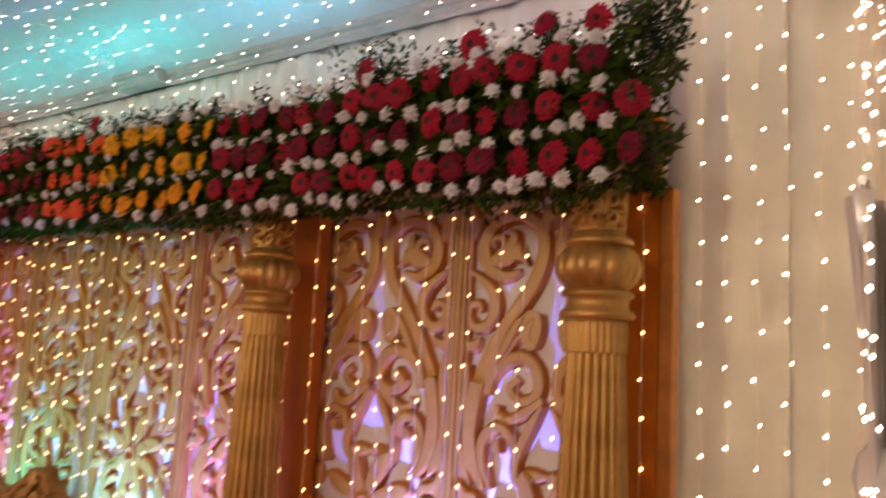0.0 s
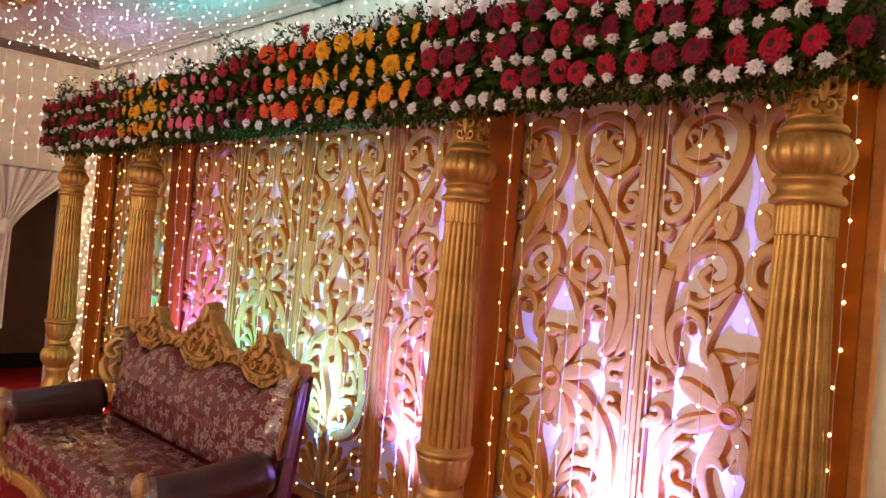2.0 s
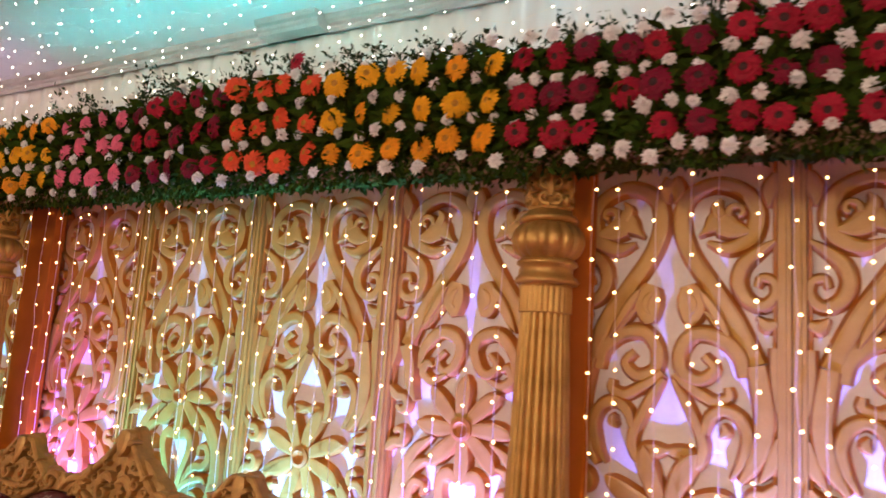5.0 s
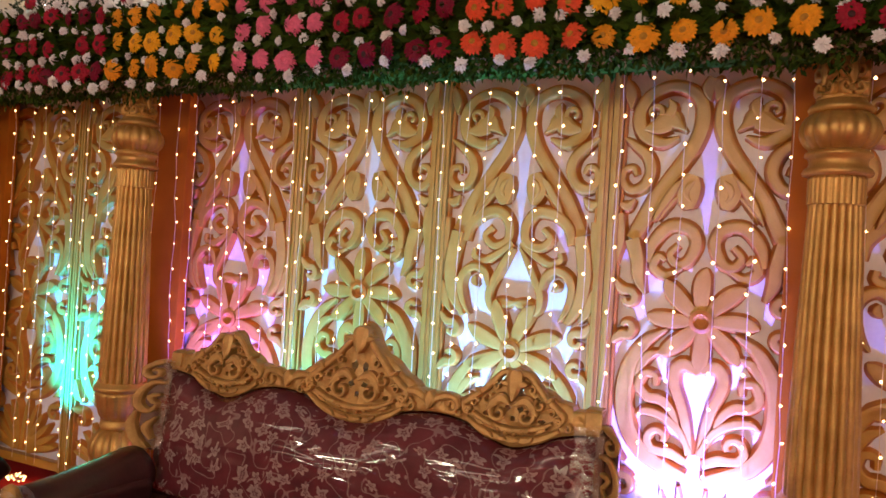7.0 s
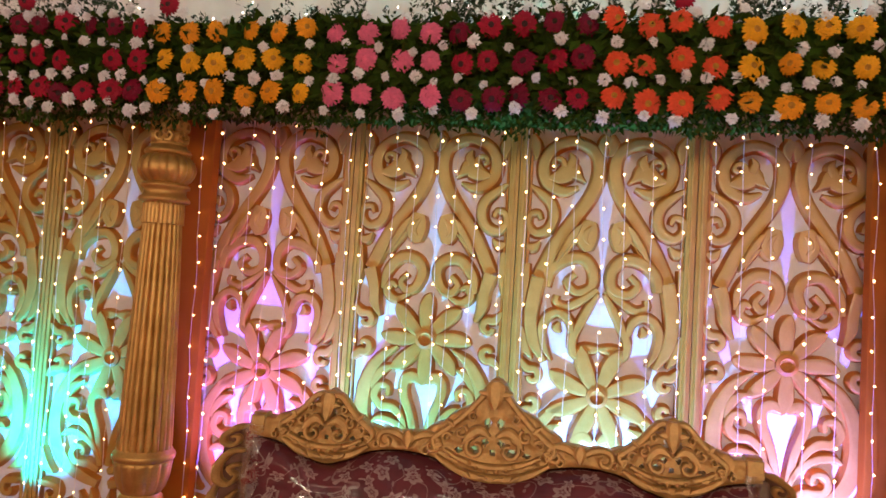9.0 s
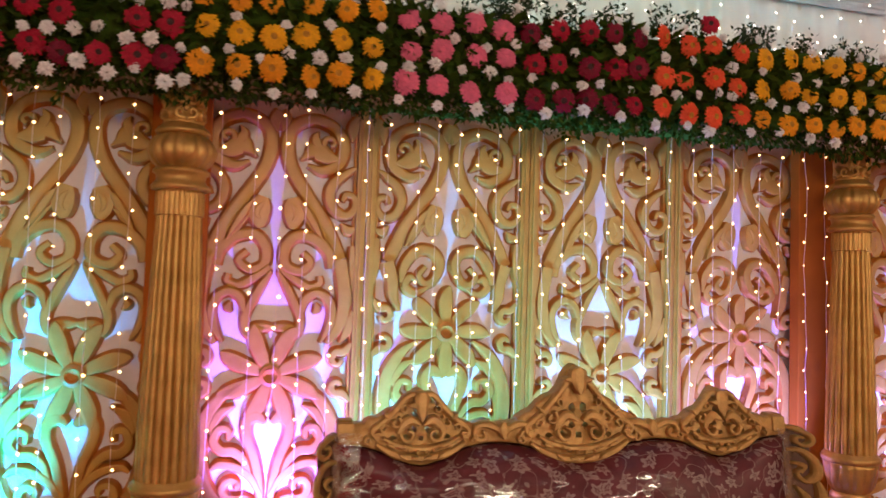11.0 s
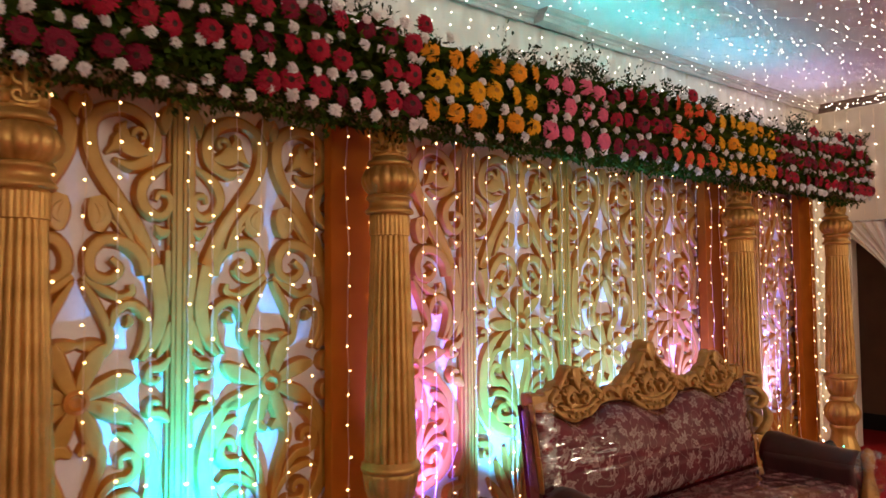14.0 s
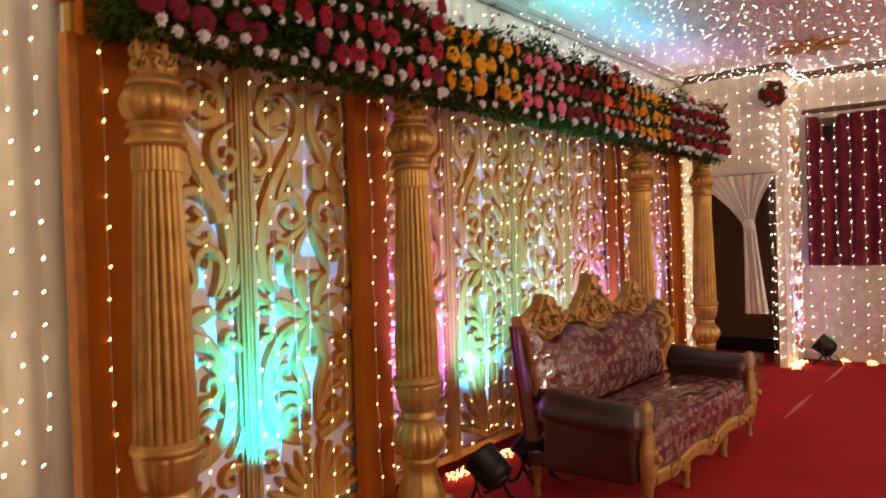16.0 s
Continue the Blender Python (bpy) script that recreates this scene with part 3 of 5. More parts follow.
def lower(d):
    """The oval of long arcs under the flower with the heart and its inner scrolls, and the fan of blades at the foot; d shifts it all."""
    out = [("scroll", [(0.125, 1.215, 0.012), (0.205, 1.155, 0.045), (0.262, 1.05, 0.062), (0.278, 0.93, 0.066), (0.255, 0.81, 0.066), (0.195, 0.725, 0.062), (0.115, 0.68, 0.055), (0.03, 0.65, 0.04)]),
           ("scroll", [(0.02, 0.74, 0.03), (0.03, 0.82, 0.034), (0.05, 0.91, 0.036), (0.085, 1.0, 0.04), (0.085, 1.06, 0.045), (0.05, 1.085, 0.05), (0.012, 1.06, 0.02)]),
           ("scroll", [(0.06, 0.83, 0.012), (0.09, 0.90, 0.03), (0.135, 0.94, 0.04), (0.185, 0.945, 0.04), (0.218, 0.985, 0.036), (0.20, 1.035, 0.032), (0.16, 1.03, 0.026), (0.158, 0.99, 0.018)]),
           ("scroll", [(0.02, 0.76, 0.02), (0.06, 0.83, 0.03), (0.12, 0.875, 0.034), (0.19, 0.89, 0.03), (0.225, 0.87, 0.012)]),
           ("scroll", [(0.03, 0.715, 0.03), (0.085, 0.74, 0.04)] + spiral(0.135, 0.79, 0.052, 0.018, -110, 320, 0.036, 0.02, 8)),
           ("leaf", [(0.14, 1.13, 0.01), (0.195, 1.10, 0.04), (0.225, 1.04, 0.03), (0.222, 0.985, 0.004)]),
           ("leaf", [(0.335, 0.80, 0.02), (0.315, 0.72, 0.05), (0.255, 0.68, 0.006)]),
           ("scroll", [(0.335, 0.64, 0.012), (0.30, 0.63, 0.035)] + spiral(0.265, 0.585, 0.045, 0.016, 70, 310, 0.034, 0.018, 7))]
    zb = 0.66
    foot = 0.125 - d
    h = zb - foot
    for k, (x, f, w) in enumerate(((0.05, 0.92, 0.030), (0.115, 0.86, 0.036), (0.18, 0.74, 0.038), (0.24, 0.58, 0.038), (0.29, 0.40, 0.036), (0.315, 0.22, 0.034))):
        out.append(("blade", [(0.012 + 0.012 * k, foot + 0.01, 0.02), (x * 0.38, foot + h * f * 0.38, w), (x * 0.78, foot + h * f * 0.78, w), (x, foot + h * f, 0.004)]))
    return [(n, [(p[0], p[1] + d, p[2]) for p in pts]) for n, pts in out]


def design(kind):
    if kind == "a":
        fz = 1.06
        half = [("scroll", [(0.275, 1.56, 0.058), (0.292, 1.47, 0.06), (0.30, 1.38, 0.058), (0.282, 1.28, 0.05), (0.23, 1.195, 0.02)]),
                ("scroll", [(0.238, 1.52, 0.03), (0.225, 1.59, 0.044), (0.165, 1.645, 0.046), (0.085, 1.655, 0.044), (0.04, 1.60, 0.042), (0.045, 1.53, 0.04), (0.105, 1.505, 0.036), (0.148, 1.545, 0.03), (0.115, 1.585, 0.022)]),
                ("scroll", [(0.018, 1.52, 0.03), (0.06, 1.487, 0.032), (0.105, 1.458, 0.034), (0.15, 1.437, 0.034), (0.192, 1.455, 0.03), (0.19, 1.487, 0.02)]),
                ("scroll", [(0.016, 1.50, 0.014), (0.052, 1.44, 0.03), (0.085, 1.375, 0.032), (0.115, 1.30, 0.034), (0.105, 1.24, 0.032), (0.062, 1.222, 0.028), (0.042, 1.255, 0.016)]),
                ("scroll", [(0.118, 1.33, 0.02), (0.135, 1.385, 0.034), (0.18, 1.412, 0.036), (0.228, 1.39, 0.036), (0.25, 1.335, 0.034), (0.235, 1.26, 0.028), (0.20, 1.20, 0.008)]),
                ("leaf", [(0.175, 1.37, 0.008), (0.185, 1.345, 0.03), (0.165, 1.325, 0.006)]),
                ("leaf", [(-0.012, 1.268, 0.012), (0.030, 1.262, 0.040), (0.075, 1.258, 0.040), (0.105, 1.240, 0.008)]),
                ("leaf", [(0.33, 1.62, 0.03), (0.33, 1.53, 0.03), (0.335, 1.42, 0.006)]),
                ("leaf", [(0.335, 1.34, 0.01), (0.32, 1.26, 0.04), (0.285, 1.20, 0.006)])]
        items = sided(top_half() + half)
    else:
        fz = 1.255
        half = [("scroll", [(0.275, 1.56, 0.058), (0.252, 1.48, 0.05), (0.245, 1.41, 0.044), (0.215, 1.345, 0.012)]),
                ("scroll", [(0.21, 1.47, 0.02), (0.195, 1.55, 0.042), (0.135, 1.618, 0.046), (0.062, 1.61, 0.044), (0.034, 1.555, 0.042), (0.060, 1.487, 0.038), (0.102, 1.468, 0.034), (0.13, 1.505, 0.028), (0.10, 1.545, 0.02)]),
                ("scroll", [(0.085, 1.455, 0.014), (0.145, 1.425, 0.034), (0.19, 1.455, 0.036), (0.172, 1.498, 0.03), (0.145, 1.482, 0.014)]),
                ("leaf", [(0.33, 1.66, 0.03), (0.325, 1.56, 0.034), (0.335, 1.46, 0.006)])]
        items = sided(top_half() + half)
    items += petals(fz, 0.228 if kind == "a" else 0.208, 8, 0.5 if kind == "a" else 0.0)
    items += sided(curls(0.282, fz + 0.07, 0.036) + curls(0.282, fz - 0.045, 0.034, -1))
    items += sided(lower(fz - 1.255))
    return items


backdrop = thing("stage_backdrop", "stage backdrop of eight carved tan-gold scrollwork panels under a beam", "stage backdrop", pose(0, 0, 0))


def carved_panel(kind):
    h = PITCH / 2
    t = part("panel", boxes((-h + 0.001, h - 0.001, 0.034, 0.06, BOT_Z, TOP_Z + 0.1)), M_BACKING, backdrop, "pale satin board behind carved scrollwork")
    for x in (-h + 0.001, h - STILE - 0.001):
        part("stile", boxes((x, x + STILE, -0.012, 0.045, BOT_Z, TOP_Z + 0.1), bevel=0.006), M_LATTICE, t)
        part("moulding", boxes((x + STILE * 0.5 - 0.006, x + STILE * 0.5 + 0.006, -0.022, -0.011, BOT_Z, TOP_Z + 0.1), bevel=0.003), M_LATTICE, t)
    for x in (-h + STILE + 0.003, h - STILE - 0.015):
        part("bead", boxes((x, x + 0.012, 0.004, 0.045, BOT_Z, TOP_Z + 0.1), bevel=0.004), M_CARVE, t)
    for z in (BOT_Z, TOP_Z):
        part("rail", boxes((-h + STILE + 0.002, h - STILE - 0.002, -0.008, 0.044, z, z + (0.09 if z == TOP_Z else 0.05)), bevel=0.005), M_LATTICE, t)
    fz = 1.06 if kind == "a" else 1.255
    for i, (name, pts) in enumerate(design(kind)):
        bm = bmesh.new()
        k = 0.0016 * (i % 9)
        lim = h - STILE - 0.004
        pts = [(max(-lim, min(lim, p[0])), p[1], p[2] * 0.9) for p in pts]
        carve(bm, pts, 0.002 - k, 0.036, 4)
        bmesh.ops.recalc_face_normals(bm, faces=bm.faces)
        part(name, bm, M_LATTICE, t).data.materials.append(M_CARVE)
    eye = lathe([(0.045, 0.0), (0.045, 0.045), (0.03, 0.05), (0.02, 0.036), (0.004, 0.032)], 20)
    eye.transform(pose(0, 0.03, fz, 90))
    part("flower_eye", eye, M_CARVE, t)
    return t


made = {}
for i in range(8):
    kind = "b" if i in (3, 5) else "a"
    x = (i - 3.5) * PITCH
    if kind not in made:
        made[kind] = carved_panel(kind)
        made[kind].matrix_local = pose(x, 0, 0)
    else:
        copy_thing(made[kind], pose(x, 0, 0))

# lintel and the velvet-covered posts behind the pillars
part("beam", boxes((-3.06, 3.06, -0.136, 0.06, 2.345, 2.44), bevel=0.008), M_ORANGE, backdrop, "rust-coloured cloth-covered top beam")
PILLARS = (-2.95, -1.53, 1.53, 2.965)
for px in PILLARS:
    t = thing("backing_post", "flat rust-orange velvet-covered post behind a pillar", "post", pose(px, 0, 0), "backing posts")
    if abs(px) < 2:
        part("board", boxes((-0.115, 0.115, -0.085, -0.02, 0, 2.34), bevel=0.006), M_ORANGE, t)
        continue
    k = 1 if px > 0 else -1
    for name, x0, x1, y0, z0, z1, mat, label in (("board", -0.115, 0.10, -0.085, 0, 2.20, M_ORANGE, ""), ("edge_strip", 0.102, 0.142, -0.092, 0, 2.205, M_CARVE, "plain gold-brown edge strip"),
                                                 ("upper_board", -0.115, 0.075, -0.080, 2.202, 2.34, M_ORANGE, "")):
        part(name, boxes((*sorted((k * x0, k * x1)), y0, -0.02, z0, z1), bevel=0.006), mat, t, label)


def pillar():
    t = thing("pillar", "antique-gold fluted pillar with ribbed bulbs and a carved finial", "pillar", pose(0, 0, 0), "stage pillars")
    part("plinth", boxes((-0.15, 0.15, -0.15, 0.15, 0, 0.10), bevel=0.012), M_PILLAR, t)
    part("base_bell", lathe([(0.145, 0.10), (0.15, 0.13), (0.135, 0.17), (0.11, 0.22), (0.10, 0.27), (0.115, 0.30), (0.115, 0.325)], 48, 16, 0.05), M_PILLAR, t, smooth=True)
    part("lower_bulb", lathe([(0.105, 0.325)] + [(0.108 + 0.057 * math.sin(math.pi * k / 12) ** 0.8, 0.33 + 0.18 * k / 12) for k in range(13)] + [(0.10, 0.515)], 96, 16, 0.10), M_PILLAR, t, smooth=True)
    part("neck", lathe([(0.10, 0.515), (0.108, 0.525), (0.108, 0.54), (0.098, 0.55), (0.098, 0.56)], 48), M_PILLAR, t, smooth=True)
    part("cup", lathe([(0.098, 0.56), (0.118, 0.585), (0.134, 0.63), (0.142, 0.68), (0.144, 0.70)], 96, 12, 0.07, petal=True), M_PILLAR, t, "leaf-carved cup under the shaft", smooth=True)
    part("ring", lathe([(0.144, 0.70), (0.152, 0.705), (0.155, 0.718), (0.15, 0.73), (0.138, 0.735), (0.138, 0.745)], 48), M_PILLAR, t, smooth=True)
    part("shaft", lathe([(0.132, 0.745), (0.134, 0.76), (0.134, 0.80), (0.128, 1.0), (0.118, 1.25), (0.108, 1.5), (0.098, 1.705)], 160, 20, 0.13), M_PILLAR, t)
    part("collar", lathe([(0.098, 1.705), (0.105, 1.708), (0.105, 1.79), (0.098, 1.80)], 160, 26, 0.06), M_PILLAR, t)
    part("ring", lathe([(0.104, 1.80), (0.124, 1.803), (0.128, 1.812), (0.12, 1.824), (0.108, 1.83), (0.104, 1.845), (0.108, 1.86), (0.122, 1.866), (0.12, 1.876), (0.108, 1.885)], 48), M_PILLAR, t, smooth=True)
    part("upper_bulb", lathe([(0.105, 1.885)] + [(0.108 + 0.04 * math.sin(math.pi * k / 12) ** 0.7, 1.89 + 0.115 * k / 12) for k in range(13)] + [(0.10, 2.008)], 96, 16, 0.10), M_PILLAR, t, smooth=True)
    part("ring", lathe([(0.10, 2.008), (0.115, 2.012), (0.118, 2.022), (0.108, 2.034), (0.094, 2.038), (0.09, 2.05)], 48), M_PILLAR, t, smooth=True)
    fin = lathe([(0.088, 2.05), (0.092, 2.058), (0.084, 2.066), (0.07, 2.09), (0.066, 2.13), (0.072, 2.17), (0.066, 2.22), (0.06, 2.30)], 32, 8, 0.14)
    part("finial", fin, M_PILLAR, t, "leaf-carved gilded finial", smooth=True)
    leaf = bmesh.new()
    for s, z in ((1, 2.088), (-1, 2.088), (1, 2.142), (-1, 2.142)):
        b2 = bmesh.new()
        ribbon(b2, [(s * 0.004, z - 0.022, 0.012)] + [(s * q[0], q[1], q[2]) for q in spiral(0.026, z, 0.021, 0.006, -110, 340, 0.015, 0.009, 8)], -0.012, 0.02, 3, 0.5)
        merge(leaf, b2)
    b2 = bmesh.new()
    ribbon(b2, [(0, 2.095, 0.012), (0, 2.125, 0.034), (0, 2.16, 0.03), (0, 2.19, 0.004)], -0.018, 0.02, 4, 0.5)
    merge(leaf, b2)
    leaf.transform(pose(0, -0.078, 0))
    me = part("finial_leaf", leaf, M_PILLAR, t).data
    for k in range(1, 5):
        shared("finial_leaf", me, t, pose(0, 0, 0, 0, 0, 72 * k))
    return t


PILLAR_SPOTS = ((-2.905, -0.335), (-1.50, -0.33), (1.555, -0.27), (2.965, -0.33))
p0 = pillar()
for ob in p0.children:
    if ob.type == "MESH" and not ob.data.get("slim"):
        ob.data.transform(Matrix.Diagonal((0.83, 0.83, 0.989, 1)))
        ob.data["slim"] = 1
p0.matrix_world = pose(*PILLAR_SPOTS[0], 0)
for k, (px, py) in enumerate(PILLAR_SPOTS[1:]):
    copy_thing(p0, pose(px, py, 0, 0, 0, 11 * (k + 1)))

# ---- the flower garland over the stage ----
GXL = -3.04
GX, GY0, GY1, GZ0, GZ1 = 3.10, -0.50, -0.14, 2.155, 2.52
ROWS_Z = (2.205, 2.338, 2.468)


def gerbera(colour, core, seed):
    rnd = random.Random(seed)
    bm = bmesh.new()
    for layer, (r, n, y) in enumerate(((0.052, 19, -0.006), (0.043, 16, -0.013), (0.027, 11, -0.018))):
        for k in range(n):
            a = 2 * math.pi * (k + 0.5 * layer) / n + rnd.uniform(-0.06, 0.06)
            rr, w = r * rnd.uniform(0.9, 1.05), 0.0118 * (1, 0.9, 0.7)[layer]
            bend = rnd.uniform(-0.004, 0.006)
            row = [(0.008, 0.4, y + 0.004), (rr * 0.5, 1.0, y - 0.004), (rr * 0.85, 0.9, y - 0.002 + bend * 0.5), (rr, 0.3, y + 0.004 + bend)]
            vs = []
            for d, f, yy in row:
                vs.append([bm.verts.new((d * math.cos(a) - s * w * f * math.sin(a) / 1.6, yy, d * math.sin(a) + s * w * f * math.cos(a) / 1.6)) for s in (-1, 1)])
            for p, q in zip(vs, vs[1:]):
                bm.faces.new((p[0], p[1], q[1], q[0]))
    core_bm = lathe([(0.0135, 0.0), (0.014, 0.008), (0.011, 0.013), (0.005, 0.011)], 12)
    core_bm.transform(pose(0, -0.008, 0, 90))
    return bm, core_bm


def carnation(seed):
    """A small double white bloom: four rings of narrow petals that rise into a dome."""
    rnd = random.Random(seed)
    bm = bmesh.new()
    for ring, (r, n, lift) in enumerate(((0.031, 12, 0.0), (0.027, 11, 0.007), (0.020, 9, 0.014), (0.012, 6, 0.019))):
        for k in range(n):
            a = 2 * math.pi * (k + 0.37 * ring) / n + rnd.uniform(-0.15, 0.15)
            c, s, w = math.cos(a), math.sin(a), 0.0062 * rnd.uniform(0.8, 1.2)
            rr, y = r * rnd.uniform(0.8, 1.12), -lift
            v = [bm.verts.new(p) for p in ((c * 0.003, y + 0.002, s * 0.003), (c * rr * 0.6 - s * w, y - 0.004, s * rr * 0.6 + c * w), (c * rr, y + rnd.uniform(-0.004, 0.004), s * rr), (c * rr * 0.6 + s * w, y - 0.004, s * rr * 0.6 - c * w))]
            bm.faces.new(v)
    return bm


garland = thing("flower_garland", "long garland of bright gerberas, white carnations and dark leaves", "flower garland", pose(0, 0, 0))
core = boxes((GXL + 0.05, GX - 0.05, GY0, GY1, GZ0 + 0.03, GZ1), bevel=0.03)
part("foam_core", core, M_LEAF, garland, "dark green leaf-wrapped core")


def leaves(count, seed, size, place, mat, name, label):
    rnd = random.Random(seed)
    verts, faces = [], []
    for _ in range(count):
        (x, y, z), d = place(rnd)
        d = Vector(d).normalized()
        side = d.cross(Vector((rnd.uniform(-1, 1), rnd.uniform(-1, 1), rnd.uniform(-1, 1)))).normalized()
        up = d.cross(side)
        L, W = size * rnd.uniform(0.6, 1.3), size * rnd.uniform(0.16, 0.3)
        p, n = Vector((x, y, z)), len(verts)
        verts += [p, p + d * L * 0.5 + side * W + up * L * 0.06, p + d * L, p + d * L * 0.5 - side * W + up * L * 0.06]
        faces += [(n, n + 1, n + 2), (n, n + 2, n + 3)]
    me = bpy.data.meshes.new(name)
    me.from_pydata([tuple(v) for v in verts], [], faces)
    me.materials.append(mat)
    ob = new(name, me)
    ob.parent = garland
    return tagged(ob, label, kind="stuff")


def sag(x):
    """The box of leaves bulges unevenly along its length."""
    return 0.02 * math.sin(2.1 * x + 0.6) + 0.012 * math.sin(5.7 * x)


def face_leaf(r):
    x = r.uniform(GXL, GX)
    return (x, GY0 - r.uniform(0.0, 0.03), r.uniform(GZ0 + 0.03, GZ1 + sag(x))), (r.uniform(-1, 1), -0.7, r.uniform(-0.9, 0.5))


def under_leaf(r):
    x = r.uniform(GXL, GX)
    return (x, r.uniform(GY0 - 0.02, GY1), GZ0 + 0.05 + r.uniform(0, 0.02)), (r.uniform(-0.8, 0.8), r.uniform(-0.8, 0.5), -r.uniform(0.3, 1.0))


def fringe_leaf(r):
    x = r.uniform(GXL, GX)
    drop = 0.05 + 0.045 * noise.noise(Vector((x * 6.0, 1.7, 0))) + 0.03 * noise.noise(Vector((x * 23.0, 4.1, 0)))
    return (x, GY0 - r.uniform(-0.10, 0.02), GZ0 + 0.04 - r.random() ** 1.4 * max(drop, 0.01) * 1.6), (r.uniform(-0.8, 0.8), r.uniform(-0.6, 0.3), -r.uniform(0.3, 1))


def end_leaf(r):
    s = r.choice((-1, 1))
    return ((GX if s > 0 else GXL) + s * r.uniform(-0.06, 0.015), r.uniform(GY0 - 0.03, GY1), r.uniform(GZ0, GZ1 + 0.10) + 0.0), (s * r.uniform(0.3, 1), r.uniform(-0.8, 0.4), r.uniform(-0.7, 0.9))


leaves(5200, 11, 0.07, face_leaf, M_LEAF, "leaf_face", "dense dark green leaves behind the flowers")
leaves(8000, 12, 0.05, under_leaf, M_LEAF, "leaf_underside", "dark green leaves under the garland")
leaves(5200, 13, 0.032, fringe_leaf, M_LEAF, "leaf_fringe", "dark green fringe of filler leaves")
def twig_leaf(r):
    x = r.choice((GXL, GX)) * r.random() ** 0.6
    return (x, GY0 + r.uniform(-0.03, 0.06), GZ0 + 0.01 + r.uniform(-0.035, 0.03)), (r.uniform(-1, 1), r.uniform(-0.6, 0.4), -r.uniform(0.1, 1))


leaves(2600, 17, 0.022, twig_leaf, M_TWIG, "twig_fringe", "lacy brown dried filler under the garland ends")
rq = random.Random(61)
SPRAYS = [((GX if s > 0 else GXL) - s * 0.02, GY0 + rq.uniform(0.0, 0.2), rq.uniform(2.20, 2.55), s * rq.uniform(0.05, 0.2), rq.uniform(-0.06, 0.14)) for s, n in ((-1, 4), (1, 10)) for k in range(n)]


def spray_leaf(r):
    x, y, z, dx, dz = r.choice(SPRAYS)
    f = r.random() ** 0.8
    w = 0.05 * (1.2 - f)
    return (x + dx * f + r.uniform(-w, w) * 0.5, y - 0.08 * f + r.uniform(-w, w), z + dz * f + r.uniform(-w, w)), (dx * 4, r.uniform(-0.8, 0.8), r.uniform(-1, 1))


leaves(800, 18, 0.026, spray_leaf, M_STEM, "end_spray", "olive sprays of filler leaves that stick out at the ends")
leaves(500, 19, 0.028, spray_leaf, M_LEAF, "end_spray", "dark green sprays that stick out at the ends")
leaves(1100, 14, 0.036, end_leaf, M_LEAF, "leaf_end", "leafy sprays at the garland ends")

# upright sprigs along the top edge
rs = random.Random(21)
sprig_pts = []
for k in range(430):
    x = rs.uniform(GXL - 0.02, GX + 0.02)
    sprig_pts.append((x, rs.uniform(GY0 - 0.02, GY1 + 0.05), GZ1 - 0.02 + sag(x), rs.uniform(0.05, 0.15) * (1.6 if rs.random() < 0.12 else 1.0)))


for tx, ty, n, height in ((2.15, -0.40, 26, 0.24), (2.82, -0.42, 16, 0.20), (3.12, -0.42, 22, 0.22), (-0.28, -0.40, 18, 0.24), (-1.9, -0.35, 10, 0.2), (0.9, -0.35, 10, 0.17), (-2.9, -0.42, 12, 0.2)):
    for k in range(n):
        sprig_pts.append((rs.gauss(tx, 0.06), rs.gauss(ty, 0.03), GZ1 - 0.02, height * rs.uniform(0.5, 1.0)))


def sprig_leaf(r):
    x, y, z, h = sprig_pts[r.randrange(len(sprig_pts))]
    f = r.random()
    return (x + r.uniform(-0.25, 0.25) * h * f, y + r.uniform(-0.25, 0.25) * h * f, z + h * f), (r.uniform(-1, 1), r.uniform(-1, 0.6), r.uniform(-0.1, 1))


leaves(17000, 15, 0.026, sprig_leaf, M_SPRIG, "sprig", "small-leaved upright sprigs along the top of the garland")
leaves(5200, 16, 0.015, sprig_leaf, M_FILLER, "filler_sprig", "pale filler blossom among the top sprigs")

KINDS = {}
for cname, core_mat in (("crimson", M_CORE), ("maroon", M_CORE), ("orange", M_CORE_Y), ("yellow", M_CORE_Y), ("pink", PETALS["pink"]), ("coral", M_CORE_Y)):
    KINDS[cname] = []
    for v in range(2):
        b1, b2 = gerbera(cname, core_mat, 31 + v)
        m1 = bpy.data.meshes.new("gerbera_" + cname)
        b1.to_mesh(m1), b1.free()
        m1.materials.append(PETALS[cname])
        m2 = bpy.data.meshes.new("gerbera_eye")
        b2.to_mesh(m2), b2.free()
        m2.materials.append(core_mat)
        KINDS[cname].append((m1, m2))
CARNATIONS = []
for v in range(3):
    b1 = carnation(41 + v)
    m1 = bpy.data.meshes.new("carnation")
    b1.to_mesh(m1), b1.free()
    m1.materials.append(M_WHITEFLOWER)
    CARNATIONS.append(m1)

BANDS = [(-3.10, -1.49, "red"), (-1.49, -0.76, "orange"), (-0.76, -0.26, "pink"), (-0.26, 0.30, "dark"), (0.30, 0.77, "coral"), (0.77, 1.50, "yellow"), (1.50, 3.18, "red")]
rf = random.Random(5)


def place_flower(cname, x, z, y=None):
    m1, m2 = rf.choice(KINDS[cname])
    k = rf.uniform(0.84, 1.06)
    y = GY0 - 0.045 - rf.uniform(0, 0.02) if y is None else y
    f = shared("gerbera", m1, garland, pose(x, y, z, rf.uniform(-18, 14), rf.uniform(0, 360), rf.uniform(-22, 22)) @ Matrix.Scale(k, 4))
    shared("flower_eye", m2, f)


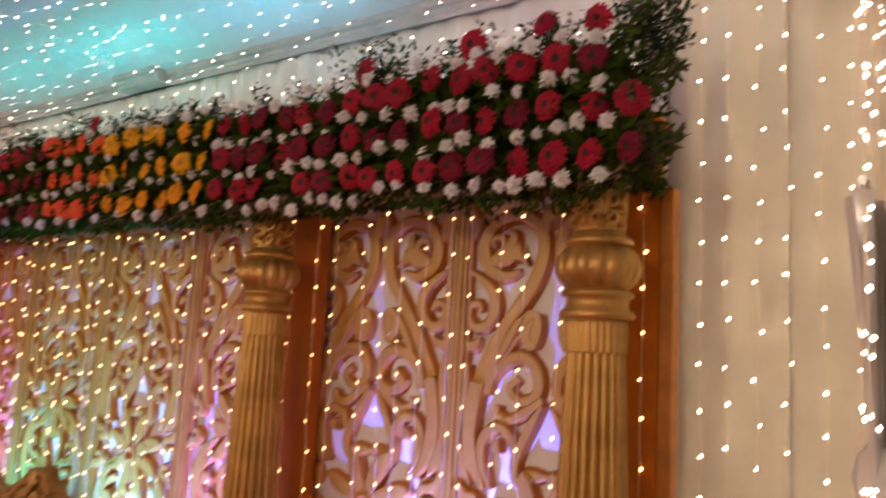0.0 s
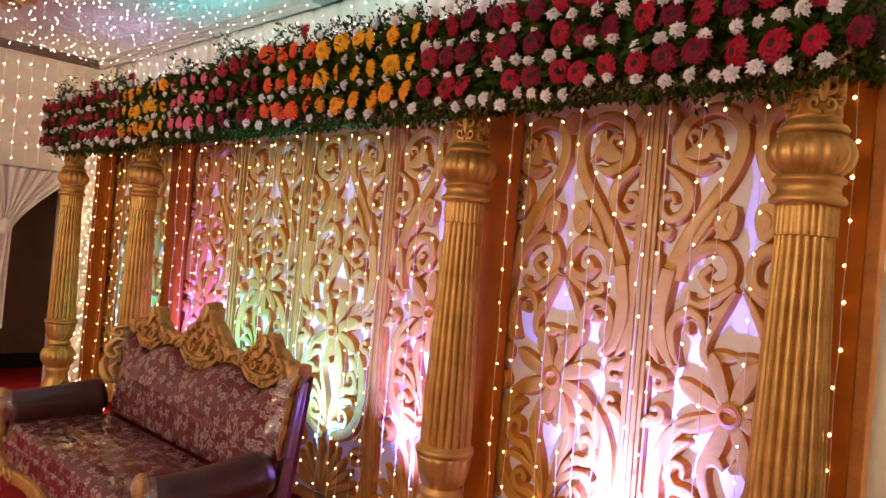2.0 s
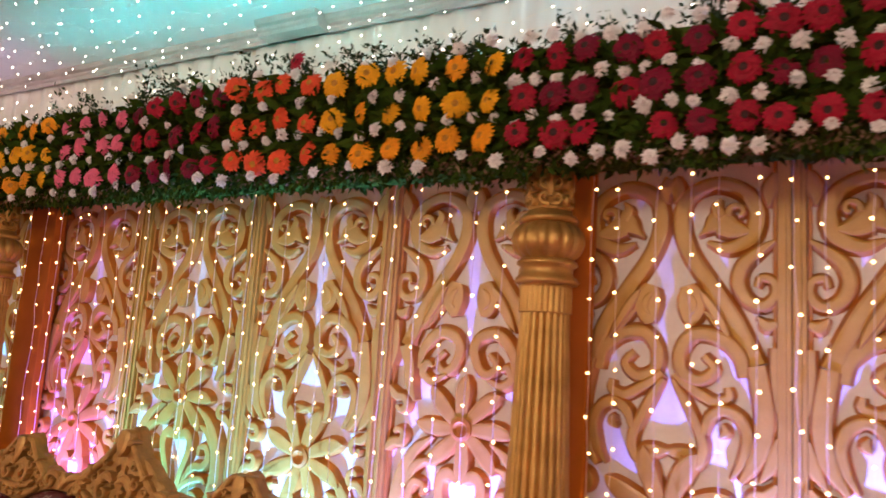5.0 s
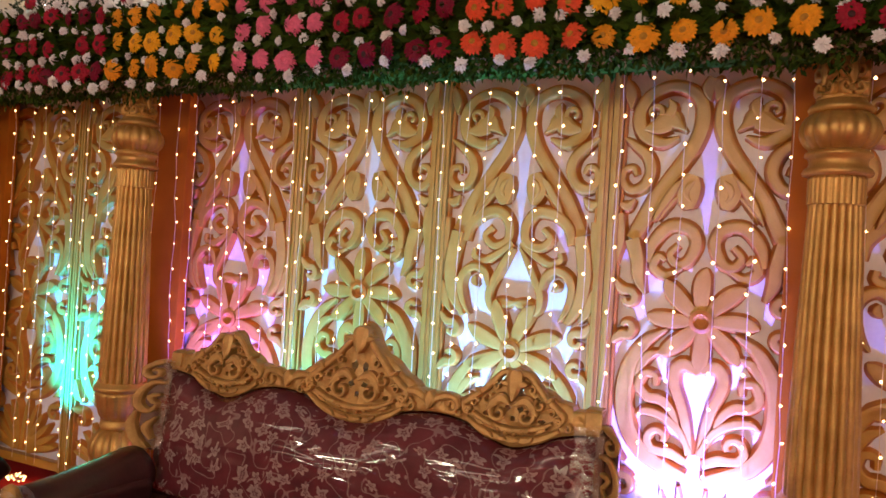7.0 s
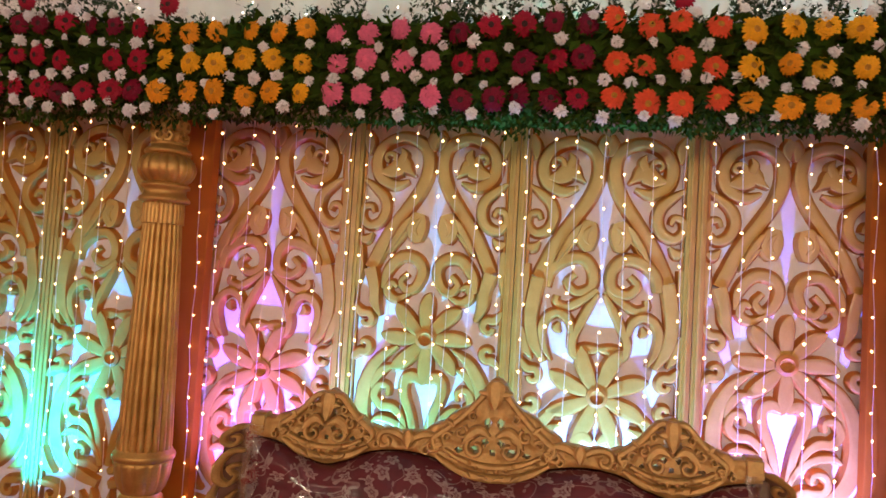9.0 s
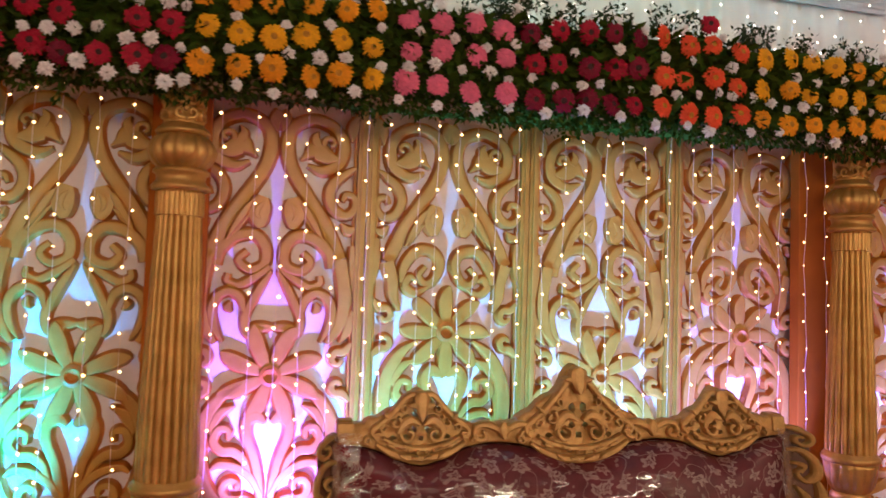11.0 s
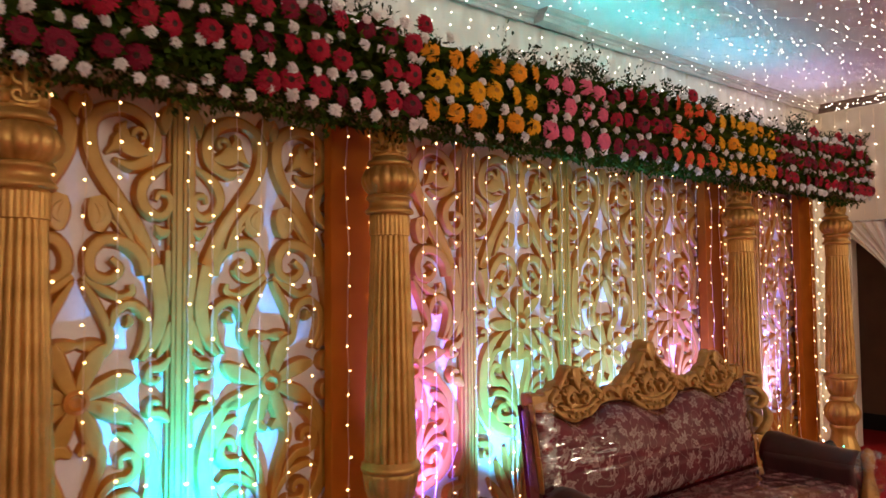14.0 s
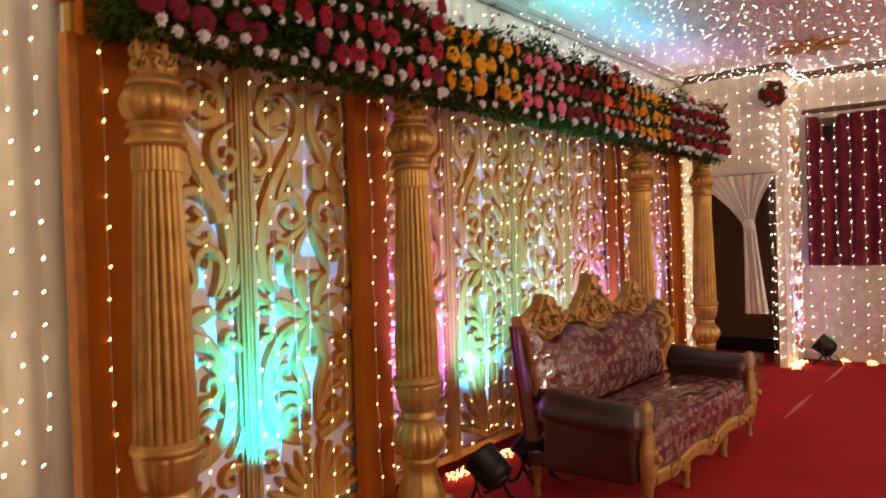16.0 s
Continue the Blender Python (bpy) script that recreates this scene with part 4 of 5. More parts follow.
for x0, x1, band in BANDS:
    n = max(2, round((x1 - x0) / (0.108 if band == "red" else 0.118)))
    for row, z in enumerate(ROWS_Z):
        for i in range(n):
            x = x0 + (i + 0.5) * (x1 - x0) / n + rf.uniform(-0.016, 0.016)
            c = {"red": "crimson" if rf.random() < 0.6 else "maroon", "dark": "crimson" if rf.random() < 0.45 else "maroon", "orange": "yellow" if row == 1 or rf.random() < 0.3 else "orange",
                 "yellow": "yellow" if row and rf.random() < 0.6 else "orange"}.get(band, band)
            if band == "red" and rf.random() < 0.05:
                continue
            place_flower(c, x, z + rf.uniform(-0.014, 0.014) + sag(x) * (row * 0.4))
# a few red blooms stand over the top edge
for x in (-2.1, -1.44, 2.2, 2.62, 2.86, 3.02, 0.6):
    place_flower("crimson", x, GZ1 + rf.uniform(0.03, 0.09), GY0 - 0.01)
n = 0
for zi, z in enumerate((2.145, 2.272, 2.403, 2.525)):
    x = GXL + 0.03
    while x < GX - 0.03:
        dense = 0.078 if abs(x) > 1.5 else (0.10 if zi == 1 else 0.15)
        shared("carnation", rf.choice(CARNATIONS), garland,
               pose(x, GY0 - 0.045 - rf.uniform(0, 0.02), z + rf.uniform(-0.022, 0.022) + sag(x) * 0.4, rf.uniform(-25, 25), rf.uniform(0, 360), rf.uniform(-25, 25)) @ Matrix.Scale(rf.uniform(0.7, 1.08), 4))
        x += dense * rf.uniform(0.7, 1.35)

# ---- the wedding sofa ----
def gauss(x, c, w):
    return math.exp(-((x - c) / w) ** 2)


CRESTS = ((-0.615, 0.140, 0.135), (0.0, 0.220, 0.165), (0.615, 0.140, 0.135))


def rail_top(x):
    z = 0.955
    for c, h, w in CRESTS:
        d = abs(x - c) / w
        z += h * (max(0.0, 1 - d / 1.5) ** 1.05 * 0.76 + 0.24 * math.exp(-(d / 0.33) ** 4)) if d < 1.5 else 0
        if d < 1.5:
            z += 0.009 * abs(math.sin((x - c) * 5.6 / w)) * min(1.0, 2 * d)
    return z + 0.012 * math.sin(9 * abs(x)) + (0.012 if abs(x) > 0.855 else 0)


def rail_low(x):
    z = 0.895
    for c, h, w in CRESTS:
        z -= 0.075 * math.exp(-((x - c) / (w * 1.05)) ** 2)
    return z


SOFA_X, SOFA_Y = -0.004, -0.90      # middle of the sofa on the floor
BACK = 0.335                      # back plane from the middle
sofa = thing("sofa", "maroon floral sofa in clear plastic with carved gilded crest rail", "sofa", pose(SOFA_X, SOFA_Y, 0))


def tilt_back(bm, amount=0.16):
    """Lean what stands over seat height backwards."""
    for v in bm.verts:
        if v.co.z > 0.42:
            v.co.y += (v.co.z - 0.42) * amount
        # the ears outside the back flare forwards
        v.co.y -= 1.1 * max(0.0, abs(v.co.x) - 0.918)
    return bm


def slab(lo, hi, x0, x1, y0, y1, n, rise=0.0, belly=0.0):
    """An upright board between two outlines, front swollen by rise at once and by belly towards its middle height."""
    bm = bmesh.new()
    cols = []
    m = 16
    for i in range(n + 1):
        x = x0 + (x1 - x0) * i / n
        a, b = lo(x), hi(x)
        front = []
        for j in range(m + 1):
            v = j / m
            e = min(1, 6 * min(v, 1 - v, i / n, 1 - i / n))
            front.append(bm.verts.new((x, y0 - rise * math.sqrt(max(e * (2 - e), 0)) - belly * 4 * v * (1 - v) * min(1, 4 * min(i / n, 1 - i / n)), a + (b - a) * v)))
        cols.append((front, bm.verts.new((x, y1, a)), bm.verts.new((x, y1, b))))
    for (f0, a0, b0), (f1, a1, b1) in zip(cols, cols[1:]):
        for j in range(m):
            bm.faces.new((f0[j], f1[j], f1[j + 1], f0[j + 1]))
        bm.faces.new((f0[0], a0, a1, f1[0]))
        bm.faces.new((f0[m], f1[m], b1, b0))
        bm.faces.new((a0, b0, b1, a1))
    for f, a, b in (cols[0], cols[-1]):
        bm.faces.new([*f, b, a])
    bmesh.ops.recalc_face_normals(bm, faces=bm.faces)
    return bm


Y_B = BACK - 0.10
PIERCED = ((0.024, 0.078, 0.013, 0.019), (0.058, 0.045, 0.015, 0.017), (0.030, 0.012, 0.013, 0.012), (0.094, 0.018, 0.017, 0.012), (0.066, -0.016, 0.015, 0.010), (0.0, -0.024, 0.011, 0.010), (0.122, -0.022, 0.014, 0.009))


def is_hole(x, z):
    for c, h, w in CRESTS:
        k = w / 0.165
        u, v = abs(x - c) / k, (z - 0.935) / k
        for a, b, ru, rv in PIERCED:
            if ((u - a) / ru) ** 2 + ((v - b) / rv) ** 2 < 1:
                return True
    return False


def pierced_board(x0, x1, y0, y1, n, m):
    """An upright board between the rail's outlines, uneven in front and cut through where it is pierced."""
    bm = bmesh.new()
    front, back, keep = {}, {}, {}
    for i in range(n + 1):
        x = x0 + (x1 - x0) * i / n
        a, b = rail_low(x), rail_top(x)
        for j in range(m + 1):
            v = j / m
            z = a + (b - a) * v
            e = min(1, 5 * min(v, 1 - v))
            front[i, j] = bm.verts.new((x, y0 - 0.010 * math.sqrt(e * (2 - e)) - 0.006 * noise.noise(Vector((x * 38, 3.1, z * 38))), z))
            back[i, j] = bm.verts.new((x, y1, z))
    for i in range(n):
        for j in range(m):
            q = front[i, j].co + front[i + 1, j + 1].co
            keep[i, j] = not is_hole(q.x / 2, q.z / 2)
    for (i, j), ok in keep.items():
        if not ok:
            continue
        bm.faces.new((front[i, j], front[i + 1, j], front[i + 1, j + 1], front[i, j + 1]))
        bm.faces.new((back[i, j], back[i, j + 1], back[i + 1, j + 1], back[i + 1, j]))
        for (di, dj), (p, q) in (((-1, 0), ((i, j), (i, j + 1))), ((1, 0), ((i + 1, j + 1), (i + 1, j))), ((0, -1), ((i + 1, j), (i, j))), ((0, 1), ((i, j + 1), (i + 1, j + 1)))):
            if not keep.get((i + di, j + dj), False):
                bm.faces.new((front[p], front[q], back[q], back[p]))
    return bm


part("crest_rail", tilt_back(pierced_board(-0.91, 0.91, Y_B - 0.005, Y_B + 0.045, 360, 34)), M_GOLD, sofa, "carved gilded crest rail with three peaks")
part("back_cushion", tilt_back(slab(lambda x: 0.40, lambda x: rail_low(x) - 0.006, -0.90, 0.90, Y_B - 0.02, Y_B + 0.045, 60, 0.05, 0.045)), M_SOFA, sofa, smooth=True)
part("back_panel", tilt_back(slab(lambda x: 0.30, lambda x: rail_low(x) + 0.03, -0.93, 0.93, Y_B + 0.057, Y_B + 0.072, 40)), M_MAROON, sofa, "plain maroon cloth back")


def carving(name, pts, raise_by=0.03, n=5):
    bm = bmesh.new()
    ribbon(bm, pts, Y_B - 0.017 - raise_by, Y_B + 0.0, n, 0.5)
    bmesh.ops.recalc_face_normals(bm, faces=bm.faces)
    part(name, tilt_back(bm), M_GOLD, sofa)


for c, h, w in CRESTS:
    k = w / 0.165
    zc, zt = 0.935, rail_top(c)
    for s in (-1, 1):
        carving("scroll", [(c + s * q[0] * k, zc + q[1] * k, q[2]) for q in [(0.02, 0.20 * h / 0.215 / k, 0.022), (0.06, 0.155, 0.022), (0.125, 0.085, 0.022), (0.18, 0.04, 0.022), (0.215, 0.012, 0.02), (0.205, -0.015, 0.016), (0.18, -0.005, 0.012)]], 0.02)
        carving("scroll", [(c + s * q[0] * k, zc + q[1] * k, q[2]) for q in [(0.20, -0.045, 0.014), (0.15, -0.075, 0.024), (0.09, -0.098, 0.028), (0.0, -0.108, 0.028)]], 0.016)
        carving("scroll", [(c + s * q[0] * k, zc + q[1] * k, q[2]) for q in [(0.17, -0.02, 0.012), (0.12, -0.045, 0.018), (0.06, -0.062, 0.02), (0.0, -0.068, 0.02)]], 0.024)
        carving("leaf", [(c + s * q[0] * k, zc + q[1] * k, q[2]) for q in [(0.01, 0.035, 0.01), (0.05, 0.055, 0.035), (0.085, 0.035, 0.03), (0.11, 0.0, 0.005)]], 0.03)
        carving("scroll", [(c + s * q[0] * k, zc + q[1] * k, q[2]) for q in spiral(0.06, -0.005, 0.04, 0.012, 80, -360, 0.018, 0.01, 10)], 0.028, 4)
        carving("scroll", [(c + s * q[0] * k, zc + q[1] * k, q[2]) for q in spiral(0.115, 0.045, 0.025, 0.008, 120, 330, 0.014, 0.008, 8)], 0.026, 3)
        for u, v, r, a in ((0.165, 0.02, 0.020, 150), (0.195, -0.015, 0.017, 130), (0.075, 0.10, 0.018, 100), (0.235, -0.03, 0.018, 90)):
            carving("curl", [(c + s * q[0] * k, zc + q[1] * k, q[2]) for q in spiral(u, v, r, 0.005, a, -340, 0.011, 0.007, 8)], 0.022, 3)
        for u, v, a in ((0.15, -0.045, 200), (0.10, -0.085, 215), (0.045, -0.10, 190), (0.14, 0.06, 40)):
            carving("leaf", [(c + s * (u + d * math.cos(radians(a))) * k, zc + (v + d * math.sin(radians(a))) * k, wd) for d, wd in ((0, 0.006), (0.018, 0.017), (0.036, 0.003))], 0.028, 3)
    carving("leaf", [(c, zt - 0.010, 0.03), (c, zt - 0.022, 0.060 * k), (c, zt - 0.05, 0.066 * k), (c, zt - 0.08, 0.05 * k), (c, zt - 0.11, 0.01)], 0.036)
    for a in (-80, 80):
        carving("leaf", [(c, zt - 0.06, 0.01), (c + 0.035 * k * math.sin(radians(a)), zt - 0.06 + 0.03 * k * math.cos(radians(a)), 0.024), (c + 0.062 * k * math.sin(radians(a)), zt - 0.06 + 0.045 * k * math.cos(radians(a)), 0.004)], 0.032, 4)
    for a in range(-60, 61, 24):
        x, z = c + 0.10 * k * math.sin(radians(a)) * 0.9, zc - 0.03 * k - 0.05 * k * math.cos(radians(a))
        bead = bmesh.new()
        bmesh.ops.create_icosphere(bead, subdivisions=1, radius=0.011)
        bead.transform(pose(x, Y_B - 0.036, z))
        part("bead", tilt_back(bead), M_GOLD, sofa, smooth=True)
for c in (-0.305, 0.305):
    for s in (-1, 1):
        carving("scroll", [(c + s * 0.01, 0.935, 0.02), (c + s * 0.05, 0.955, 0.028)] + [(c + s * q[0], q[1], q[2]) for q in spiral(0.085, 0.925, 0.032, 0.01, 90, -330, 0.022, 0.012, 8)], 0.018, 4)
    carving("leaf", [(c, 0.968, 0.01), (c, 0.94, 0.045), (c, 0.905, 0.006)], 0.024)
for s in (-1, 1):
    # pierced ears that stand outside the back at both ends
    for pts in ([(0.915, 0.93, 0.012), (0.945, 0.925, 0.024)] + spiral(0.955, 0.885, 0.032, 0.008, 80, -380, 0.020, 0.010, 10),
                [(0.915, 0.84, 0.012), (0.955, 0.84, 0.022), (0.985, 0.80, 0.024), (0.985, 0.75, 0.024), (0.955, 0.725, 0.018), (0.935, 0.75, 0.012), (0.95, 0.77, 0.008)],
                [(0.925, 0.79, 0.010), (0.955, 0.785, 0.018), (0.945, 0.755, 0.006)],
                [(0.985, 0.73, 0.012), (0.995, 0.68, 0.024), (0.98, 0.62, 0.026), (0.945, 0.57, 0.02)], [(0.93, 0.70, 0.010), (0.955, 0.66, 0.022), (0.935, 0.61, 0.008)]):
        carving("ear", [(s * q[0], q[1], q[2]) for q in pts], 0.012, 4)
    part("ear_board", tilt_back(slab(lambda x: 0.56 + 0.5 * abs(abs(x) - 0.94), lambda x: 0.925 - 0.9 * max(0, abs(x) - 0.95), s * 0.915, s * 0.985, Y_B + 0.008, Y_B + 0.03, 10)), M_WING, sofa, "film-wrapped brown wing board behind the carved ear")
    post = boxes((0.885 if s > 0 else -0.932, 0.932 if s > 0 else -0.885, Y_B - 0.012, Y_B + 0.05, 0.30, 0.905), bevel=0.008)
    part("back_post", tilt_back(post), M_WING, sofa)
    part("end_block", tilt_back(boxes(((0.858 if s > 0 else -0.915), (0.915 if s > 0 else -0.858), Y_B - 0.026, Y_B + 0.05, 0.91, 0.972), bevel=0.006)), M_GOLD, sofa)


def cushion(x0, x1, y0, y1, z0, z1, bev, puff=0.0):
    bm = bmesh.new()
    box(bm, x0, x1, y0, y1, z0, z1)
    bmesh.ops.bevel(bm, geom=list(bm.edges), offset=bev, segments=4, profile=0.55, affect="EDGES")
    bmesh.ops.subdivide_edges(bm, edges=[e for e in bm.edges if e.calc_length() > 0.2], cuts=10, use_grid_fill=True)
    for v in bm.verts:
        if v.co.z > (z0 + z1) / 2:
            u, w = (v.co.x - x0) / (x1 - x0), (v.co.y - y0) / (y1 - y0)
            v.co.z += puff * math.sin(math.pi * min(max(u, 0), 1)) * math.sin(math.pi * min(max(w, 0), 1)) + 0.004 * noise.noise(v.co * 9)
    return bm


part("seat", cushion(-0.80, 0.80, -0.40, Y_B - 0.06, 0.28, 0.42, 0.05, 0.03), M_SOFA, sofa, smooth=True)
part("seat_skirt", cushion(-0.82, 0.82, -0.41, -0.35, 0.20, 0.34, 0.02), M_SOFA, sofa, smooth=True)


def arm(s):
    x0, x1 = (0.80, 1.01) if s > 0 else (-1.01, -0.80)
    cx = (x0 + x1) / 2
    part("arm_side", cushion(x0, x1, -0.37, Y_B - 0.10, 0.185, 0.505, 0.03), M_ARM, sofa, smooth=True)
    bm = bmesh.new()
    rows = []
    for j in range(13):
        y = -0.38 + (Y_B - 0.08 + 0.38) * j / 12
        z = 0.462 + 0.05 * (j / 12) ** 2
        rows.append((cx + s * 0.012, y, z))
    tube(bm, rows, [0.094] + [0.104] * 11 + [0.094], 20)
    part("arm_roll", bm, M_ARM, sofa, smooth=True)
    # carved gilded front: a vase shape that runs down into the leg
    fr = lathe([(0.022, 0.10), (0.030, 0.14), (0.046, 0.19), (0.062, 0.25), (0.067, 0.31), (0.058, 0.37), (0.038, 0.43), (0.031, 0.47), (0.042, 0.51), (0.046, 0.545), (0.030, 0.578), (0.008, 0.59)], 28, 10, 0.08)
    fr.transform(pose(cx, -0.40, 0) @ Matrix.Diagonal((1.0, 0.72, 1.0, 1.0)))
    bmesh.ops.recalc_face_normals(fr, faces=fr.faces)
    part("arm_front", fr, M_GOLD, sofa, "carved gilded vase-shaped arm front", smooth=True)
    boss = bmesh.new()
    bmesh.ops.create_icosphere(boss, subdivisions=2, radius=0.024)
    boss.transform(pose(cx, -0.452, 0.31))
    part("boss", boss, M_GOLD, sofa, smooth=True)
    side = boxes((cx + s * 0.085 - 0.012, cx + s * 0.085 + 0.012, -0.37, Y_B, 0.20, 0.27), bevel=0.006)
    part("side_rail", side, M_ARM, sofa)


arm(1)
arm(-1)


def film(fn, nu, nv):
    """A creased sheet of film from a surface of two parameters."""
    bm = bmesh.new()
    g = [[bm.verts.new(fn(i / nu, j / nv)) for j in range(nv + 1)] for i in range(nu + 1)]
    for a, b in zip(g, g[1:]):
        for j in range(nv):
            bm.faces.new((a[j], b[j], b[j + 1], a[j + 1]))
    return bm


def crease(p, amount=0.010):
    q = Vector(p)
    return q + Vector((noise.noise(q * 14), noise.noise(q * 14 + Vector((7, 0, 0))), noise.noise(q * 14 + Vector((0, 9, 0))))) * amount


for s in (-1, 1):
    cx = s * 0.905

    def arm_tip(u, v):
        a = 2 * math.pi * u
        r = 0.110 - 0.02 * v + 0.02 * math.sin(9 * a) * v
        return crease((cx + r * math.cos(a), -0.37 - 0.10 * v, 0.472 + r * math.sin(a)), 0.016)

    def back_end(u, v):
        z = 0.94 - 0.50 * v
        return crease((s * (0.84 + 0.085 * u), Y_B - 0.075 + 0.03 * u * u + (z - 0.42) * 0.16, z), 0.016)

    part("plastic_wrap", film(arm_tip, 36, 6), M_FILM, sofa, "clear crumpled plastic film at the arm's end", smooth=True)
    part("plastic_wrap", film(back_end, 12, 30), M_FILM, sofa, "clear creased plastic film at the end of the back", smooth=True)
apron = bmesh.new()
ribbon(apron, [(x, 0.175 + 0.025 * abs(math.sin(x * 5.2)) - 0.02 * gauss(x, 0, 0.15), 0.07 + 0.03 * gauss(x, 0, 0.2)) for x in [-0.86 + 1.72 * i / 24 for i in range(25)]], -0.43, -0.36, 3, 0.4)
bmesh.ops.recalc_face_normals(apron, faces=apron.faces)
part("apron", apron, M_GOLD, sofa, "carved gilded front apron")
for x in (-0.60, 0.0, 0.60):
    for s in (-1, 1):
        b2 = bmesh.new()
        ribbon(b2, [(x + s * q[0], q[1] - 0.77, q[2]) for q in spiral(0.06, 0.95, 0.04, 0.01, 180, -360, 0.02, 0.01, 8)], -0.445, -0.42, 4, 0.5)
        part("apron_scroll", b2, M_GOLD, sofa)


def leg(x, y):
    bm = lathe([(0.018, 0.0), (0.022, 0.012), (0.016, 0.03), (0.015, 0.06), (0.022, 0.085), (0.026, 0.105), (0.02, 0.12), (0.024, 0.135), (0.032, 0.17), (0.034, 0.24)], 14)
    bm.transform(pose(x, y, 0))
    part("leg", bm, M_GOLD, sofa, smooth=True)


for x in (-0.905, -0.34, 0.34, 0.905):
    leg(x, -0.385)
for x in (-0.905, 0.905):
    leg(x, Y_B)

# ---- floor spotlights ----
def par_can(x, y, turn, lens_mat, label):
    t = thing("par_light", label, "stage light", pose(x, y, 0, 0, 0, turn), "floor spotlights")
    up = pose(0, 0, 0.19, -52)   # the can leans so that its mouth looks up at the panel
    body = lathe([(0.055, -0.10), (0.085, -0.09), (0.095, -0.05), (0.098, 0.06), (0.104, 0.065), (0.104, 0.085), (0.094, 0.085), (0.09, 0.06)], 32, 16, 0.03, caps=False)
    body.transform(up)
    part("housing", body, M_BLACK, t, smooth=True)
    back = lathe([(0.056, -0.1), (0.05, -0.112), (0.02, -0.115)], 24)
    back.transform(up)
    part("back_cover", back, M_BLACK, t)
    lens = lathe([(0.089, 0.055), (0.06, 0.062), (0.01, 0.064)], 24)
    lens.transform(up)
    part("lens", lens, lens_mat, t, "lit lens")
    for s in (-1, 1):
        bm = bmesh.new()
        tube(bm, spline([(s * 0.112, 0.0, 0.20), (s * 0.118, 0.0, 0.12), (s * 0.10, -0.05, 0.03), (s * 0.10, -0.10, 0.008)], 5), 0.010, 6)
        part("stand_leg", bm, M_BLACK, t)
        bm = bmesh.new()
        tube(bm, spline([(s * 0.118, 0.0, 0.12), (s * 0.10, 0.06, 0.03), (s * 0.10, 0.11, 0.008)], 5), 0.010, 6)
        part("stand_leg", bm, M_BLACK, t)
        kn = lathe([(0.018, 0), (0.018, 0.02), (0.012, 0.024)], 12, 8, 0.1)
        kn.transform(pose(s * 0.112, 0, 0.19, 0, 90 * s, 0))
        part("knob", kn, M_BLACK, t)
    led = bmesh.new()
    bmesh.ops.create_icosphere(led, subdivisions=1, radius=0.006)
    led.transform(pose(0.02, -0.085, 0.285))
    part("indicator", led, M_LED_GREEN, t, "small green indicator lamp")
    bm = bmesh.new()
    tube(bm, spline([(0.0, -0.09, 0.10), (0.03, -0.16, 0.02), (0.12, -0.18, 0.008), (0.3, -0.1, 0.006)], 6), 0.005, 5)
    part("cable", bm, M_BLACK, t)


for lx, ly, aim, power, colour, cone in PARS:
    par_can(lx, ly - 0.06, 0, glow("lens_glow", colour, 5), "black LED floor spotlight on a yoke, shining up at a panel")
par_can(4.12, -1.18, 4, glow("lens_glow", (0.85, 0.4, 1.0), 4), "black LED floor spotlight on a yoke beside the doorway")

# ---- strings of lights ----
WAVE = random.Random(77)


def string_meshes(length, step, seed, mat, r=0.0043, sway=0.005, start=0.13, cord=0.0023):
    rnd = random.Random(seed)
    wire, lamps = bmesh.new(), bmesh.new()
    pts, z = [(0, 0, 0)], -start * rnd.uniform(0.3, 1.6)
    while z > -length:
        p = (rnd.gauss(0, sway), rnd.uniform(-0.008, 0.008), z)
        pts.append(p)
        bulb_mesh(lamps, (p[0] + rnd.choice((-1, 1)) * rnd.uniform(0.002, 0.009), p[1] - 0.006, p[2]), r * rnd.uniform(0.85, 1.2))
        z -= step * rnd.uniform(0.82, 1.18)
    pts.append((rnd.gauss(0, sway), 0, -length))
    tube(wire, pts, cord, 3)
    out = []
    for name, bm, m in (("wire", wire, M_CORD), ("bulbs", lamps, mat)):
        me = bpy.data.meshes.new(name)
        bm.to_mesh(me), bm.free()
        me.materials.append(m)
        out.append(me)
    return out


def string_light(m, meshes, label, group):
    t = thing("string_light", label, "string light", m, group)
    shared("wire", meshes[0], t)
    tagged(shared("lit_bulb_chain", meshes[1], t), kind="stuff")
    return t


PANEL_STRINGS = [string_meshes(2.24, 0.128, 100 + k, M_BULB, 0.0060, sway=0.003, cord=0.0015) for k in range(9)]
x = -2.78
k = 0
while x < 2.8:
    string_light(pose(x, (-0.055 if min(abs(x - p) for p in PILLARS) > 0.16 else -0.10) - WAVE.uniform(0, 0.03), 2.346, WAVE.uniform(-0.6, 0.6), WAVE.uniform(-1.0, 1.0), 180 * (k % 2)), PANEL_STRINGS[(k * 4) % 9],
                     "warm white string light hanging before the carved panels", "panel string lights")
    x += 0.112 * WAVE.uniform(0.8, 1.2)
    k += 1
for px in (-2.975, 3.02):
    string_light(pose(px, -0.108, 2.346), PANEL_STRINGS[3], "amber string light hanging beside a velvet post", "post string lights")

